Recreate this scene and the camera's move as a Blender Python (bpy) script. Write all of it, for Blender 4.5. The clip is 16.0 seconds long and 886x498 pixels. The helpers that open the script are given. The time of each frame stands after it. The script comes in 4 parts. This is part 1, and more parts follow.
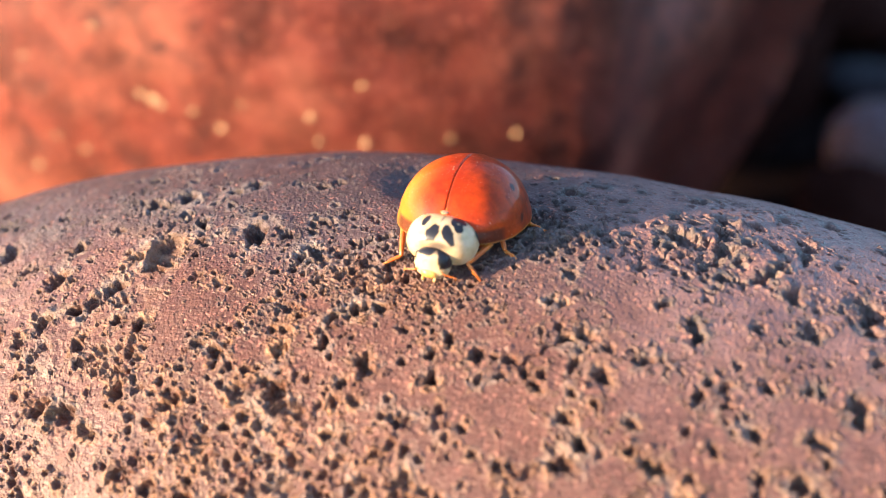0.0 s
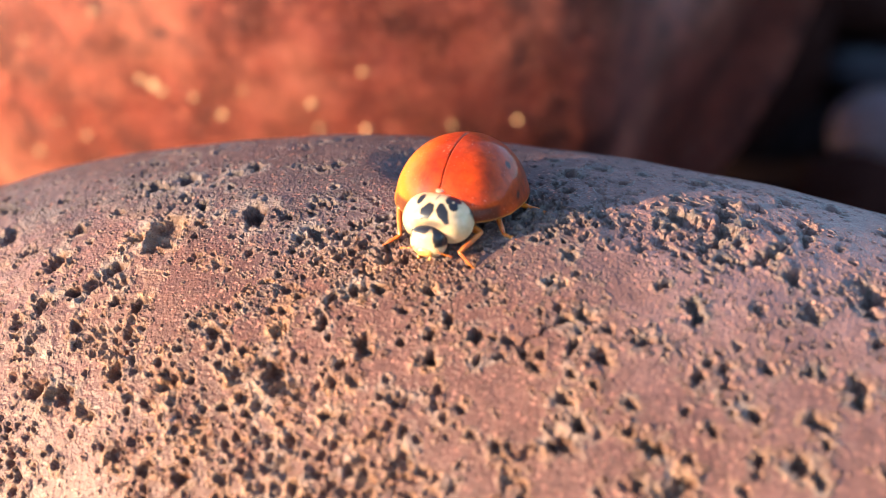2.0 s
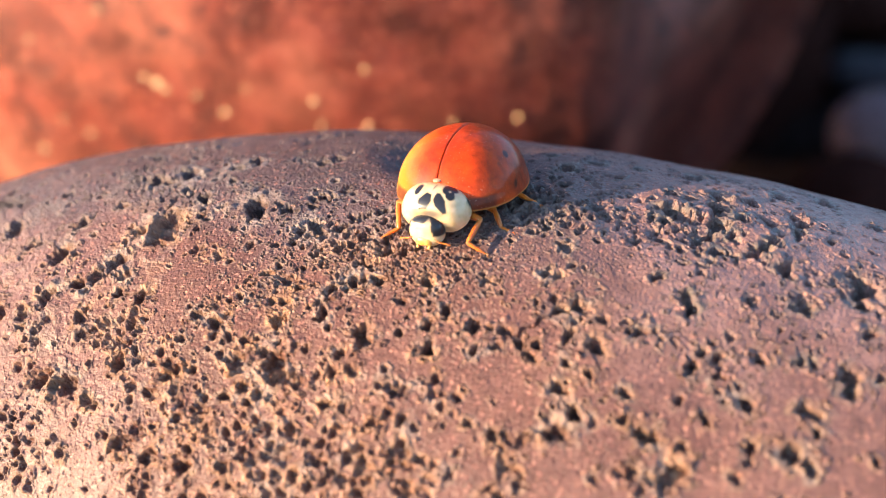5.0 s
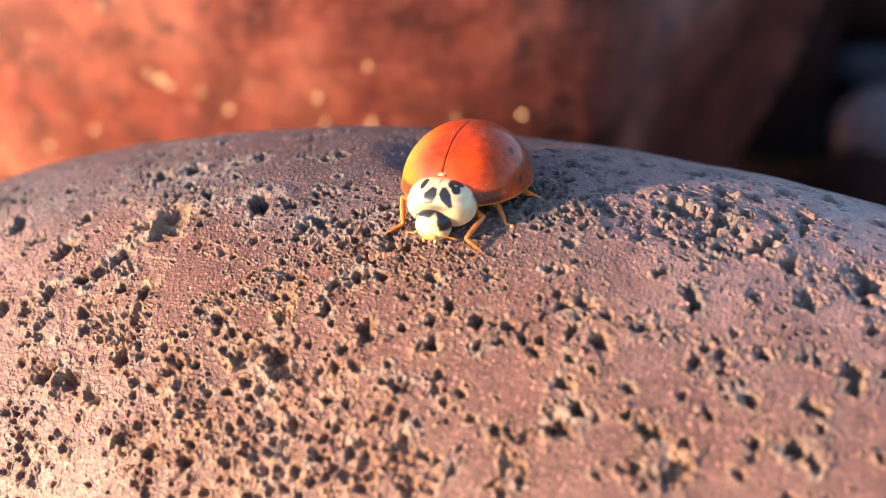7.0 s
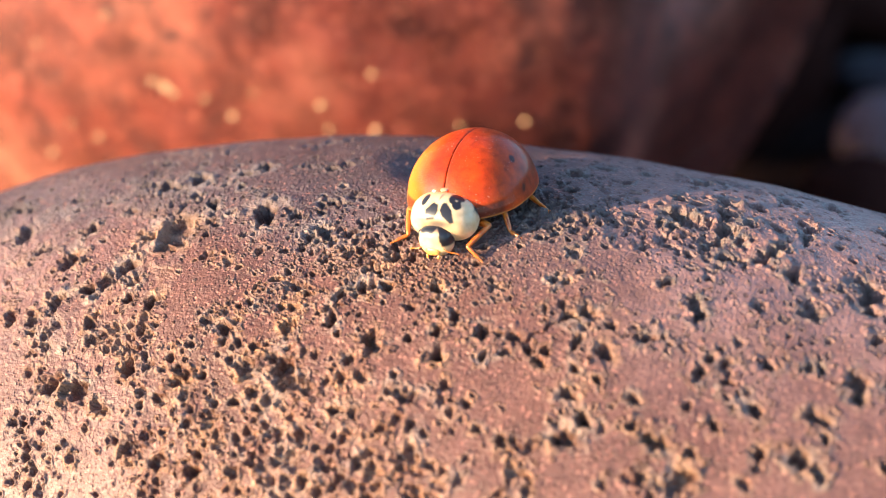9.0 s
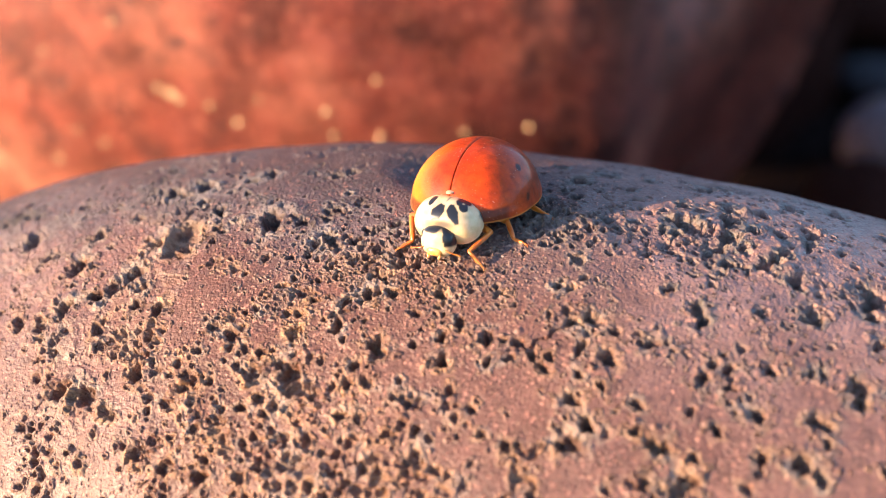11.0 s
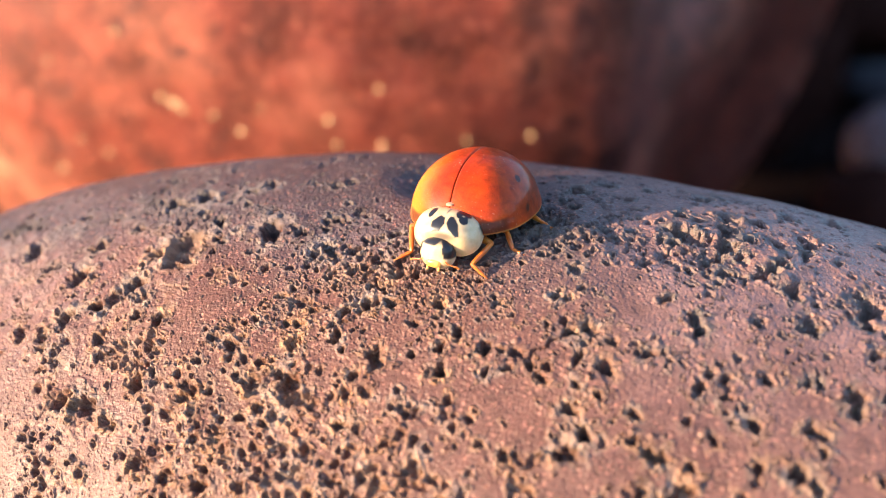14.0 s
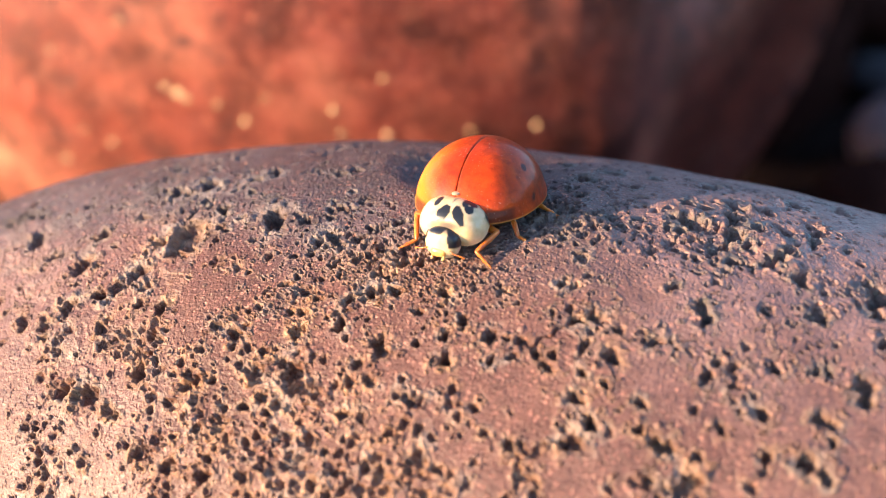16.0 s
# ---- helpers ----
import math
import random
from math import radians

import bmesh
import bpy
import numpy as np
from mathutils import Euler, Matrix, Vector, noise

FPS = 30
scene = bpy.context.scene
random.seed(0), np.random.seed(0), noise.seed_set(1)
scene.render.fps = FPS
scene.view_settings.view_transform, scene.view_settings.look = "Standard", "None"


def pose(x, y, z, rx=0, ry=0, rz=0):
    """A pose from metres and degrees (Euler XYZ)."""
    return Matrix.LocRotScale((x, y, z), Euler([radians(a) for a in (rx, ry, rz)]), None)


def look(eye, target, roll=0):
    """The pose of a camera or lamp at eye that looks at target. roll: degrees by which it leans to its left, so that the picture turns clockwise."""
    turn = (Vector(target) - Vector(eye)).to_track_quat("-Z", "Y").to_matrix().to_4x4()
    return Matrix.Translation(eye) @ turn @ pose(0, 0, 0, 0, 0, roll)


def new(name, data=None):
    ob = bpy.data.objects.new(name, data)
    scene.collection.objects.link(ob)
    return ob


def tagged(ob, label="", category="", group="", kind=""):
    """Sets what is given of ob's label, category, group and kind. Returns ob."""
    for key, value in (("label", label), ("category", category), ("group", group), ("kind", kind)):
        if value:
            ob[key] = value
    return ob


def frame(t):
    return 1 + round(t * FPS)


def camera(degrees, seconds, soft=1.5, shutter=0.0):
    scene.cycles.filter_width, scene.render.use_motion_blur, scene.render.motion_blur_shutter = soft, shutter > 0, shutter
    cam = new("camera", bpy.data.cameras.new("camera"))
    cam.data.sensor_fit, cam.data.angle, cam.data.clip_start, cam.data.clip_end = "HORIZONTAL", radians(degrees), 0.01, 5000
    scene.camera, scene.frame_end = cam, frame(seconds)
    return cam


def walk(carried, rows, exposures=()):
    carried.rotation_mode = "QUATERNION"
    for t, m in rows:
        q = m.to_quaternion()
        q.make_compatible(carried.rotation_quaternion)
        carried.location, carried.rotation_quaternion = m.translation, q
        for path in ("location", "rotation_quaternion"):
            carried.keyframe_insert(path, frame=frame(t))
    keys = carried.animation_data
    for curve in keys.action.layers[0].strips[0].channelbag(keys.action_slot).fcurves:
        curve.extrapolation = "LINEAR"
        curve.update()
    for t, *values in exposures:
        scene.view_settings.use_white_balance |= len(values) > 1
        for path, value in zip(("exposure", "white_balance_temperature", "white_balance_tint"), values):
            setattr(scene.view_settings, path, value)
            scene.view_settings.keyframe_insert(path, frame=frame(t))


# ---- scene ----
import itertools

# A ladybird on a pitted volcanic cobble at low sun, seen from a hand's width away.
MM = 0.001
cam = camera(36, 16.0, soft=0.55)
cam.data.dof.use_dof = True
cam.data.dof.focus_distance = 0.0677
cam.data.dof.aperture_fstop = 32.0
walk(cam, [
    (0, pose(-0.00046, -0.05732, 0.02802, 65.273, -0.019, -0.495)),
    (0.5, pose(-0.00035, -0.05720, 0.02801, 65.365, -0.063, -0.542)),
    (1, pose(-0.00022, -0.05746, 0.02803, 65.401, -0.030, -0.477)),
    (1.5, pose(-0.00021, -0.05726, 0.02770, 65.198, -0.022, -0.382)),
    (2, pose(-0.00029, -0.05743, 0.02746, 64.968, -0.031, -0.352)),
    (2.5, pose(-0.00030, -0.05767, 0.02737, 64.875, -0.098, -0.354)),
    (3, pose(-0.00066, -0.05802, 0.02720, 64.847, -0.156, -0.298)),
    (3.5, pose(-0.00043, -0.05804, 0.02737, 64.842, -0.116, -0.309)),
    (4, pose(-0.00013, -0.05829, 0.02749, 64.916, -0.082, -0.266)),
    (6.5, pose(-0.00000, -0.05865, 0.02739, 65.083, -0.025, -0.051)),
    (7, pose(0.00000, -0.05858, 0.02731, 65.000, 0.000, 0.000)),
    (7.5, pose(0.00001, -0.05850, 0.02735, 64.827, 0.013, 0.035)),
    (8, pose(-0.00012, -0.05866, 0.02750, 64.930, 0.026, 0.017)),
    (8.5, pose(-0.00017, -0.05862, 0.02760, 65.019, 0.043, 0.052)),
    (9, pose(-0.00017, -0.05864, 0.02778, 65.079, 0.101, 0.017)),
    (11.5, pose(-0.00021, -0.05915, 0.02813, 65.326, 0.249, 0.218)),
    (12, pose(0.00001, -0.05920, 0.02817, 65.383, 0.308, 0.277)),
    (12.5, pose(0.00061, -0.05900, 0.02810, 65.400, 0.367, 0.283)),
    (13, pose(0.00059, -0.05892, 0.02811, 65.344, 0.385, 0.287)),
    (13.5, pose(0.00036, -0.05912, 0.02836, 65.299, 0.427, 0.318)),
    (14, pose(0.00024, -0.05923, 0.02840, 65.516, 0.439, 0.392)),
    (14.5, pose(0.00038, -0.05927, 0.02848, 65.648, 0.530, 0.489)),
    (15, pose(0.00045, -0.05932, 0.02841, 65.608, 0.556, 0.485)),
    (15.5, pose(0.00027, -0.05889, 0.02798, 65.471, 0.524, 0.531)),
    (16, pose(0.00021, -0.05886, 0.02799, 65.202, 0.537, 0.558)),
])

# ---- light: low warm sun from behind and left of the viewer, clear sky ----
SUN = Vector((-0.939, -0.315, 0.19)).normalized()
world = bpy.data.worlds.new("evening_sky")
scene.world = world
world.use_nodes = True
sky = world.node_tree.nodes.new("ShaderNodeTexSky")
sky.sky_type = "NISHITA"
sky.sun_disc = False
sky.ozone_density = 3.0
sky.dust_density = 0.6
sky.sun_elevation = math.asin(SUN.z)
sky.sun_rotation = math.atan2(SUN.x, SUN.y)
world.node_tree.links.new(sky.outputs[0], world.node_tree.nodes["Background"].inputs[0])
world.node_tree.nodes["Background"].inputs[1].default_value = 0.2
sun = new("sun", bpy.data.lights.new("sun", "SUN"))
sun.data.energy = 5.0
sun.data.angle = radians(0.5)
sun.data.color = (1.0, 0.748, 0.475)
sun.matrix_world = look(SUN * 2.0, (0, 0, 0))
scene.view_settings.exposure = 1.85

# ---- materials ----


def shader(name, rough=0.5, spec=0.5):
    m = bpy.data.materials.new(name)
    m.use_nodes = True
    tree = m.node_tree
    b = tree.nodes["Principled BSDF"]
    b.inputs["Roughness"].default_value = rough
    b.inputs["Specular IOR Level"].default_value = spec
    return m, tree, b


def noise_of(tree, size, detail=4.0, rough=0.6):
    """Noise with features about size metres across, in the object's own space."""
    co = tree.nodes.get("Texture Coordinate") or tree.nodes.new("ShaderNodeTexCoord")
    n = tree.nodes.new("ShaderNodeTexNoise")
    n.inputs["Scale"].default_value = 0.6 / size
    n.inputs["Detail"].default_value = detail
    n.inputs["Roughness"].default_value = rough
    tree.links.new(co.outputs["Object"], n.inputs["Vector"])
    return n.outputs["Fac"]


def ramp(tree, fac, stops):
    r = tree.nodes.new("ShaderNodeValToRGB")
    while len(r.color_ramp.elements) < len(stops):
        r.color_ramp.elements.new(0.5)
    for e, (p, c) in zip(r.color_ramp.elements, stops):
        e.position, e.color = p, (*c, 1) if len(c) == 3 else c
    tree.links.new(fac, r.inputs[0])
    return r.outputs[0]


def grey(v):
    return (v, v, v)


def mix(tree, fac, a, b, how="MIX"):
    n = tree.nodes.new("ShaderNodeMix")
    n.data_type, n.blend_type = "RGBA", how
    for sock, val in ((n.inputs[0], fac), (n.inputs[6], a), (n.inputs[7], b)):
        if isinstance(val, bpy.types.NodeSocket):
            tree.links.new(val, sock)
        else:
            sock.default_value = val if isinstance(val, float) else (*val, 1)
    return n.outputs[2]


def attribute(tree, name):
    n = tree.nodes.new("ShaderNodeAttribute")
    n.attribute_name = name
    return n.outputs["Fac"]


def bump(tree, b, height, dist, strength=1.0, under=None):
    n = tree.nodes.new("ShaderNodeBump")
    n.inputs["Distance"].default_value = dist
    n.inputs["Strength"].default_value = strength
    tree.links.new(height, n.inputs["Height"])
    if under:
        tree.links.new(under, n.inputs["Normal"])
    tree.links.new(n.outputs[0], b.inputs["Normal"])
    return n.outputs[0]


def rock(name, dark, mid, pale, crust, size=1.0, rough=(0.38, 0.7), relief=1.0, sheen=0.0, spec=0.5, blotch=0.0, pores=0.0, lit_tones=((0.183, 0.088, 0.072), (0.275, 0.150, 0.126))):
    """Weathered stone: blotches, grain, pale specks and a mineral crust in its pits."""
    m, t, b = shader(name, 0.5, spec)
    big = ramp(t, noise_of(t, 0.006 * size), [(0.3, dark), (0.5, mid), (0.72, pale)])
    # paler tones blended into the colour where sun or sky brightens the stone
    big = mix(t, attribute(t, "lit_tint"), big, ramp(t, noise_of(t, 0.004 * size), [(0.3, lit_tones[0]), (0.7, lit_tones[1])]))
    # the sky's bluish cast on the crest, put into the base colour
    big = mix(t, attribute(t, "cool_crest"), big, ramp(t, noise_of(t, 0.003 * size), [(0.3, (0.066, 0.037, 0.034)), (0.5, (0.087, 0.048, 0.044)), (0.72, (0.126, 0.075, 0.070))]))
    if blotch:
        big = mix(t, blotch, big, mix(t, 1.0, big, ramp(t, noise_of(t, 0.0022 * size, 3.0, 0.5), [(0.36, grey(0.42)), (0.5, grey(1.0)), (0.66, grey(1.5))]), "MULTIPLY"))
    grain = ramp(t, noise_of(t, 0.0005 * size, 6.0, 0.7), [(0.3, grey(0.62)), (0.55, grey(1.0)), (0.75, grey(1.3))])
    col = mix(t, 1.0, big, grain, "MULTIPLY")
    # pale mineral grains, with tiny sun glints put into the colour as well
    specks = ramp(t, noise_of(t, 0.00014 * size, 2.0), [(0.605, grey(0.0)), (0.68, grey(0.9))])
    col = mix(t, specks, col, tuple(min(1.0, 2.5 * c) for c in pale))
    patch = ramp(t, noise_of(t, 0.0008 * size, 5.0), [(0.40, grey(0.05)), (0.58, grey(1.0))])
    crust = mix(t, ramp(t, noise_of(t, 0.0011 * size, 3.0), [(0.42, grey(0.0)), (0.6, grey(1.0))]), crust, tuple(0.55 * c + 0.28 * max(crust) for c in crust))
    crust = mix(t, attribute(t, "cool_crest"), crust, (0.25, 0.182, 0.158))
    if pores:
        crust = mix(t, attribute(t, "lit_tint"), crust, (0.12, 0.092, 0.078))
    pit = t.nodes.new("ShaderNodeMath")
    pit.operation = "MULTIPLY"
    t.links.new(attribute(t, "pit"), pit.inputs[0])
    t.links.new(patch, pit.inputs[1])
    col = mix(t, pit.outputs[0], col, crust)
    t.links.new(col, b.inputs["Base Color"])
    t.links.new(ramp(t, noise_of(t, 0.0009 * size), [(0.3, grey(rough[0])), (0.7, grey(rough[1]))]), b.inputs["Roughness"])
    rub = t.nodes.new("ShaderNodeMath")
    rub.operation = "MULTIPLY_ADD"
    t.links.new(attribute(t, "halo"), rub.inputs[0])
    rub.inputs[1].default_value, rub.inputs[2].default_value = 1.5, 0.14
    coarse = t.nodes.new("ShaderNodeMath")
    coarse.operation = "MULTIPLY_ADD"
    t.links.new(attribute(t, "cool_crest"), coarse.inputs[0])
    coarse.inputs[1].default_value = 0.7
    t.links.new(rub.outputs[0], coarse.inputs[2])
    height = t.nodes.new("ShaderNodeMath")
    height.operation = "MULTIPLY"
    t.links.new(noise_of(t, 0.0004 * size, 6.0, 0.75), height.inputs[0])
    t.links.new(coarse.outputs[0], height.inputs[1])
    n1 = bump(t, b, height.outputs[0], 0.00010 * size * relief)
    n2 = bump(t, b, noise_of(t, 0.00012 * size, 2.0), 0.00005 * size * relief, 1.0, n1)
    if pores:
        # pinholes in the worn skin, in drifts
        cell = t.nodes.new("ShaderNodeTexVoronoi")
        cell.inputs["Scale"].default_value = 1 / 0.00026
        t.links.new(t.nodes["Texture Coordinate"].outputs["Object"], cell.inputs["Vector"])
        hole = ramp(t, cell.outputs["Distance"], [(0.10, grey(0.0)), (0.38, grey(1.0))])
        drift = ramp(t, noise_of(t, 0.0016, 3.0), [(0.38, grey(0.15)), (0.6, grey(1.0))])
        hole = mix(t, drift, grey(1.0), hole)
        bump(t, b, hole, pores, 1.0, n2)
    b.inputs["Coat Weight"].default_value = sheen
    b.inputs["Coat Roughness"].default_value = 0.32
    return m


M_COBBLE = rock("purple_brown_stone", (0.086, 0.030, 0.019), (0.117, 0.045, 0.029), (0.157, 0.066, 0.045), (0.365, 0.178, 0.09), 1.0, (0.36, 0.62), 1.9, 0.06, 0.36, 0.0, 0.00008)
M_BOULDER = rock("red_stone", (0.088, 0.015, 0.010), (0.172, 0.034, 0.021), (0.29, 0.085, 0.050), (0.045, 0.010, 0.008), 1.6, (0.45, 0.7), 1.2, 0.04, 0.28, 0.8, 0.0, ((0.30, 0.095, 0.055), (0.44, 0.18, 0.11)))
M_GREY = rock("grey_stone", (0.10, 0.055, 0.056), (0.13, 0.076, 0.078), (0.17, 0.108, 0.110), (0.1, 0.09, 0.08), 2.0, (0.5, 0.8), 1.0, 0.0, 0.08)
# these two stones are darkened: deep shade of the gap put into the colour
M_GREY_SHADED = rock("shaded_grey_stone", (0.02, 0.015, 0.016), (0.03, 0.022, 0.024), (0.04, 0.03, 0.032), (0.1, 0.09, 0.08), 2.0, (0.5, 0.8), 1.0, 0.0, 0.05)
M_BROWN_SHADED = rock("shaded_brown_stone", (0.020, 0.0065, 0.0048), (0.030, 0.010, 0.0075), (0.045, 0.018, 0.014), (0.1, 0.07, 0.05), 2.0, (0.6, 0.85), 1.0, 0.0, 0.0)
# near-black gravel: the gap's shade is put into the colour, the bank left paler
M_GROUND = rock("shaded_gravel", (0.008, 0.004, 0.003), (0.013, 0.007, 0.006), (0.022, 0.014, 0.012), (0.03, 0.02, 0.02), 4.0, (0.85, 0.98), 6.0, lit_tones=((0.24, 0.105, 0.075), (0.38, 0.19, 0.14)))
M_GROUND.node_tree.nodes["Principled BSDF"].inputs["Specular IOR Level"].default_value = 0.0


def elytron_material():
    m, t, b = shader("orange_red_wing_case", 0.4, 0.12)
    tone = ramp(t, noise_of(t, 0.0016, 3.0), [(0.3, (0.29, 0.020, 0.002)), (0.55, (0.55, 0.046, 0.002)), (0.75, (0.60, 0.074, 0.004))])
    cells = ramp(t, noise_of(t, 0.00028, 5.0, 0.7), [(0.3, grey(0.6)), (0.5, grey(1.0)), (0.72, grey(1.3))])
    tone = mix(t, 1.0, tone, cells, "MULTIPLY")
    # sunlit yellow of the left wing case, put into the colour
    tone = mix(t, attribute(t, "sun_flank"), tone, (0.70, 0.25, 0.03))
    # dark spots, and the shade of the right wing case in the same layer
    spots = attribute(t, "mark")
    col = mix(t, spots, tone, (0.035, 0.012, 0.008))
    col = mix(t, attribute(t, "margin"), col, (0.72, 0.30, 0.07))
    dust = ramp(t, noise_of(t, 0.00007, 2.0), [(0.65, grey(0.0)), (0.72, grey(0.8))])
    where = ramp(t, noise_of(t, 0.0014, 2.0), [(0.42, grey(0.0)), (0.62, grey(0.45))])
    d = mix(t, 1.0, dust, where, "MULTIPLY")
    col = mix(t, d, col, (0.78, 0.55, 0.40))
    t.links.new(col, b.inputs["Base Color"])
    b.inputs["Subsurface Weight"].default_value = 0.2
    b.inputs["Subsurface Radius"].default_value = (1.0, 0.2, 0.03)
    b.inputs["Subsurface Scale"].default_value = 0.001
    b.inputs["Coat Weight"].default_value = 0.24
    b.inputs["Coat IOR"].default_value = 1.45
    b.inputs["Coat Roughness"].default_value = 0.07
    t.links.new(ramp(t, noise_of(t, 0.0009), [(0.3, grey(0.40)), (0.7, grey(0.56))]), b.inputs["Roughness"])
    bump(t, b, noise_of(t, 0.00011, 3.0), 0.00003, 0.6)
    return m


def pronotum_material():
    m, t, b = shader("cream_shield", 0.35, 0.5)
    cream = ramp(t, noise_of(t, 0.0005, 4.0), [(0.3, (0.50, 0.31, 0.15)), (0.5, (0.64, 0.44, 0.24)), (0.7, (0.75, 0.56, 0.34))])
    col = mix(t, attribute(t, "stain"), cream, (0.16, 0.115, 0.085))
    col = mix(t, attribute(t, "mark"), col, (0.012, 0.011, 0.014))
    t.links.new(col, b.inputs["Base Color"])
    b.inputs["Subsurface Weight"].default_value = 0.3
    b.inputs["Subsurface Radius"].default_value = (1.0, 0.6, 0.3)
    b.inputs["Subsurface Scale"].default_value = 0.0003
    bump(t, b, noise_of(t, 0.00008, 2.0), 0.00001, 0.7)
    return m


def plain(name, dark, pale, rough, size=0.0004, spec=0.5, sub=0.0):
    m, t, b = shader(name, rough, spec)
    t.links.new(ramp(t, noise_of(t, size), [(0.3, dark), (0.7, pale)]), b.inputs["Base Color"])
    if sub:
        b.inputs["Subsurface Weight"].default_value = sub
        b.inputs["Subsurface Radius"].default_value = (1.0, 0.4, 0.1)
        b.inputs["Subsurface Scale"].default_value = 0.0003
    bump(t, b, noise_of(t, size * 0.25), size * 0.03, 0.6)
    return m


M_ELYTRON = elytron_material()
M_SHIELD = pronotum_material()
M_LEG = plain("amber_leg", (0.46, 0.090, 0.011), (0.66, 0.19, 0.026), 0.3, 0.0003, 0.5, 0.3)
M_BELLY = plain("brown_underside", (0.10, 0.03, 0.012), (0.24, 0.08, 0.03), 0.45)
M_EYE = plain("black_eye", (0.008, 0.008, 0.01), (0.02, 0.02, 0.022), 0.35)
M_MOUTH = plain("yellow_mouthparts", (0.60, 0.28, 0.06), (0.76, 0.44, 0.14), 0.3, 0.0002, 0.5, 0.3)
M_DUST = plain("pale_dust", (0.42, 0.24, 0.14), (0.6, 0.42, 0.3), 0.6, 0.0001, 0.2)
M_CRYSTAL, _t, _b = shader("glassy_crystal", 0.55, 0.3)
_b.inputs["Base Color"].default_value = (0.50, 0.28, 0.13, 1)

# ---- mesh helpers ----


def mesh_of(name, verts, faces, material, smooth=True, **layers):
    """A mesh from arrays; layers are float values per vertex."""
    me = bpy.data.meshes.new(name)
    v = np.asarray(verts, dtype=np.float32)
    if isinstance(faces, np.ndarray):
        n = len(faces)
        me.vertices.add(len(v))
        me.loops.add(n * 4)
        me.polygons.add(n)
        me.vertices.foreach_set("co", v.ravel())
        me.loops.foreach_set("vertex_index", faces.astype(np.int32).ravel())
        me.polygons.foreach_set("loop_start", np.arange(0, n * 4, 4, dtype=np.int32))
        me.update(calc_edges=True)
    else:
        me.from_pydata([tuple(map(float, p)) for p in v], [], faces)
        me.update()
    for key, val in layers.items():
        at = me.attributes.new(key, "FLOAT", "POINT")
        at.data.foreach_set("value", np.asarray(val, dtype=np.float32).ravel())
    me.polygons.foreach_set("use_smooth", np.full(len(me.polygons), smooth))
    me.materials.append(material)
    me.validate()
    return me


def part(name, mesh, parent, label="", at=None):
    ob = new(name, mesh)
    ob.parent = parent
    if at is not None:
        ob.location = at
    return tagged(ob, label)


def grid_faces(rows, cols, wrap=False):
    i, j = np.meshgrid(np.arange(rows - 1), np.arange(cols if wrap else cols - 1), indexing="ij")
    k = (j + 1) % cols
    return np.stack([(i + 1) * cols + j, (i + 1) * cols + k, i * cols + k, i * cols + j], -1).reshape(-1, 4)


def lattice(p, seed):
    """Smooth value noise, -1 to 1, of points in units of its cell."""
    f = np.floor(p).astype(np.int64)
    d = p - f
    d = d * d * (3 - 2 * d)
    out = np.zeros(len(p))
    for dx in (0, 1):
        for dy in (0, 1):
            for dz in (0, 1):
                h = (f[:, 0] + dx) * 374761393 + (f[:, 1] + dy) * 668265263 + (f[:, 2] + dz) * 2147483647 + seed * 1274126177
                h = (h ^ (h >> 13)) * 1274126177 & 0xFFFFFFFF
                h = ((h ^ (h >> 16)) & 0xFFFF) / 32767.5 - 1
                w = (d[:, 0] if dx else 1 - d[:, 0]) * (d[:, 1] if dy else 1 - d[:, 1]) * (d[:, 2] if dz else 1 - d[:, 2])
                out += w * h
    return out


def step(a, b, x):
    s = np.clip((x - a) / (b - a), 0, 1)
    return s * s * (3 - 2 * s)


def stone_surface(axes, us, ws):
    """Points and outward normals of an ellipsoid on a grid of latitude us and turn ws (degrees)."""
    u, w = np.meshgrid(np.radians(us), np.radians(ws), indexing="ij")
    l = np.stack([np.sin(u), np.cos(u) * np.sin(w), np.cos(u) * np.cos(w)], -1).reshape(-1, 3)
    p = l * axes
    n = l / axes
    n /= np.linalg.norm(n, axis=1)[:, None]
    return p, n


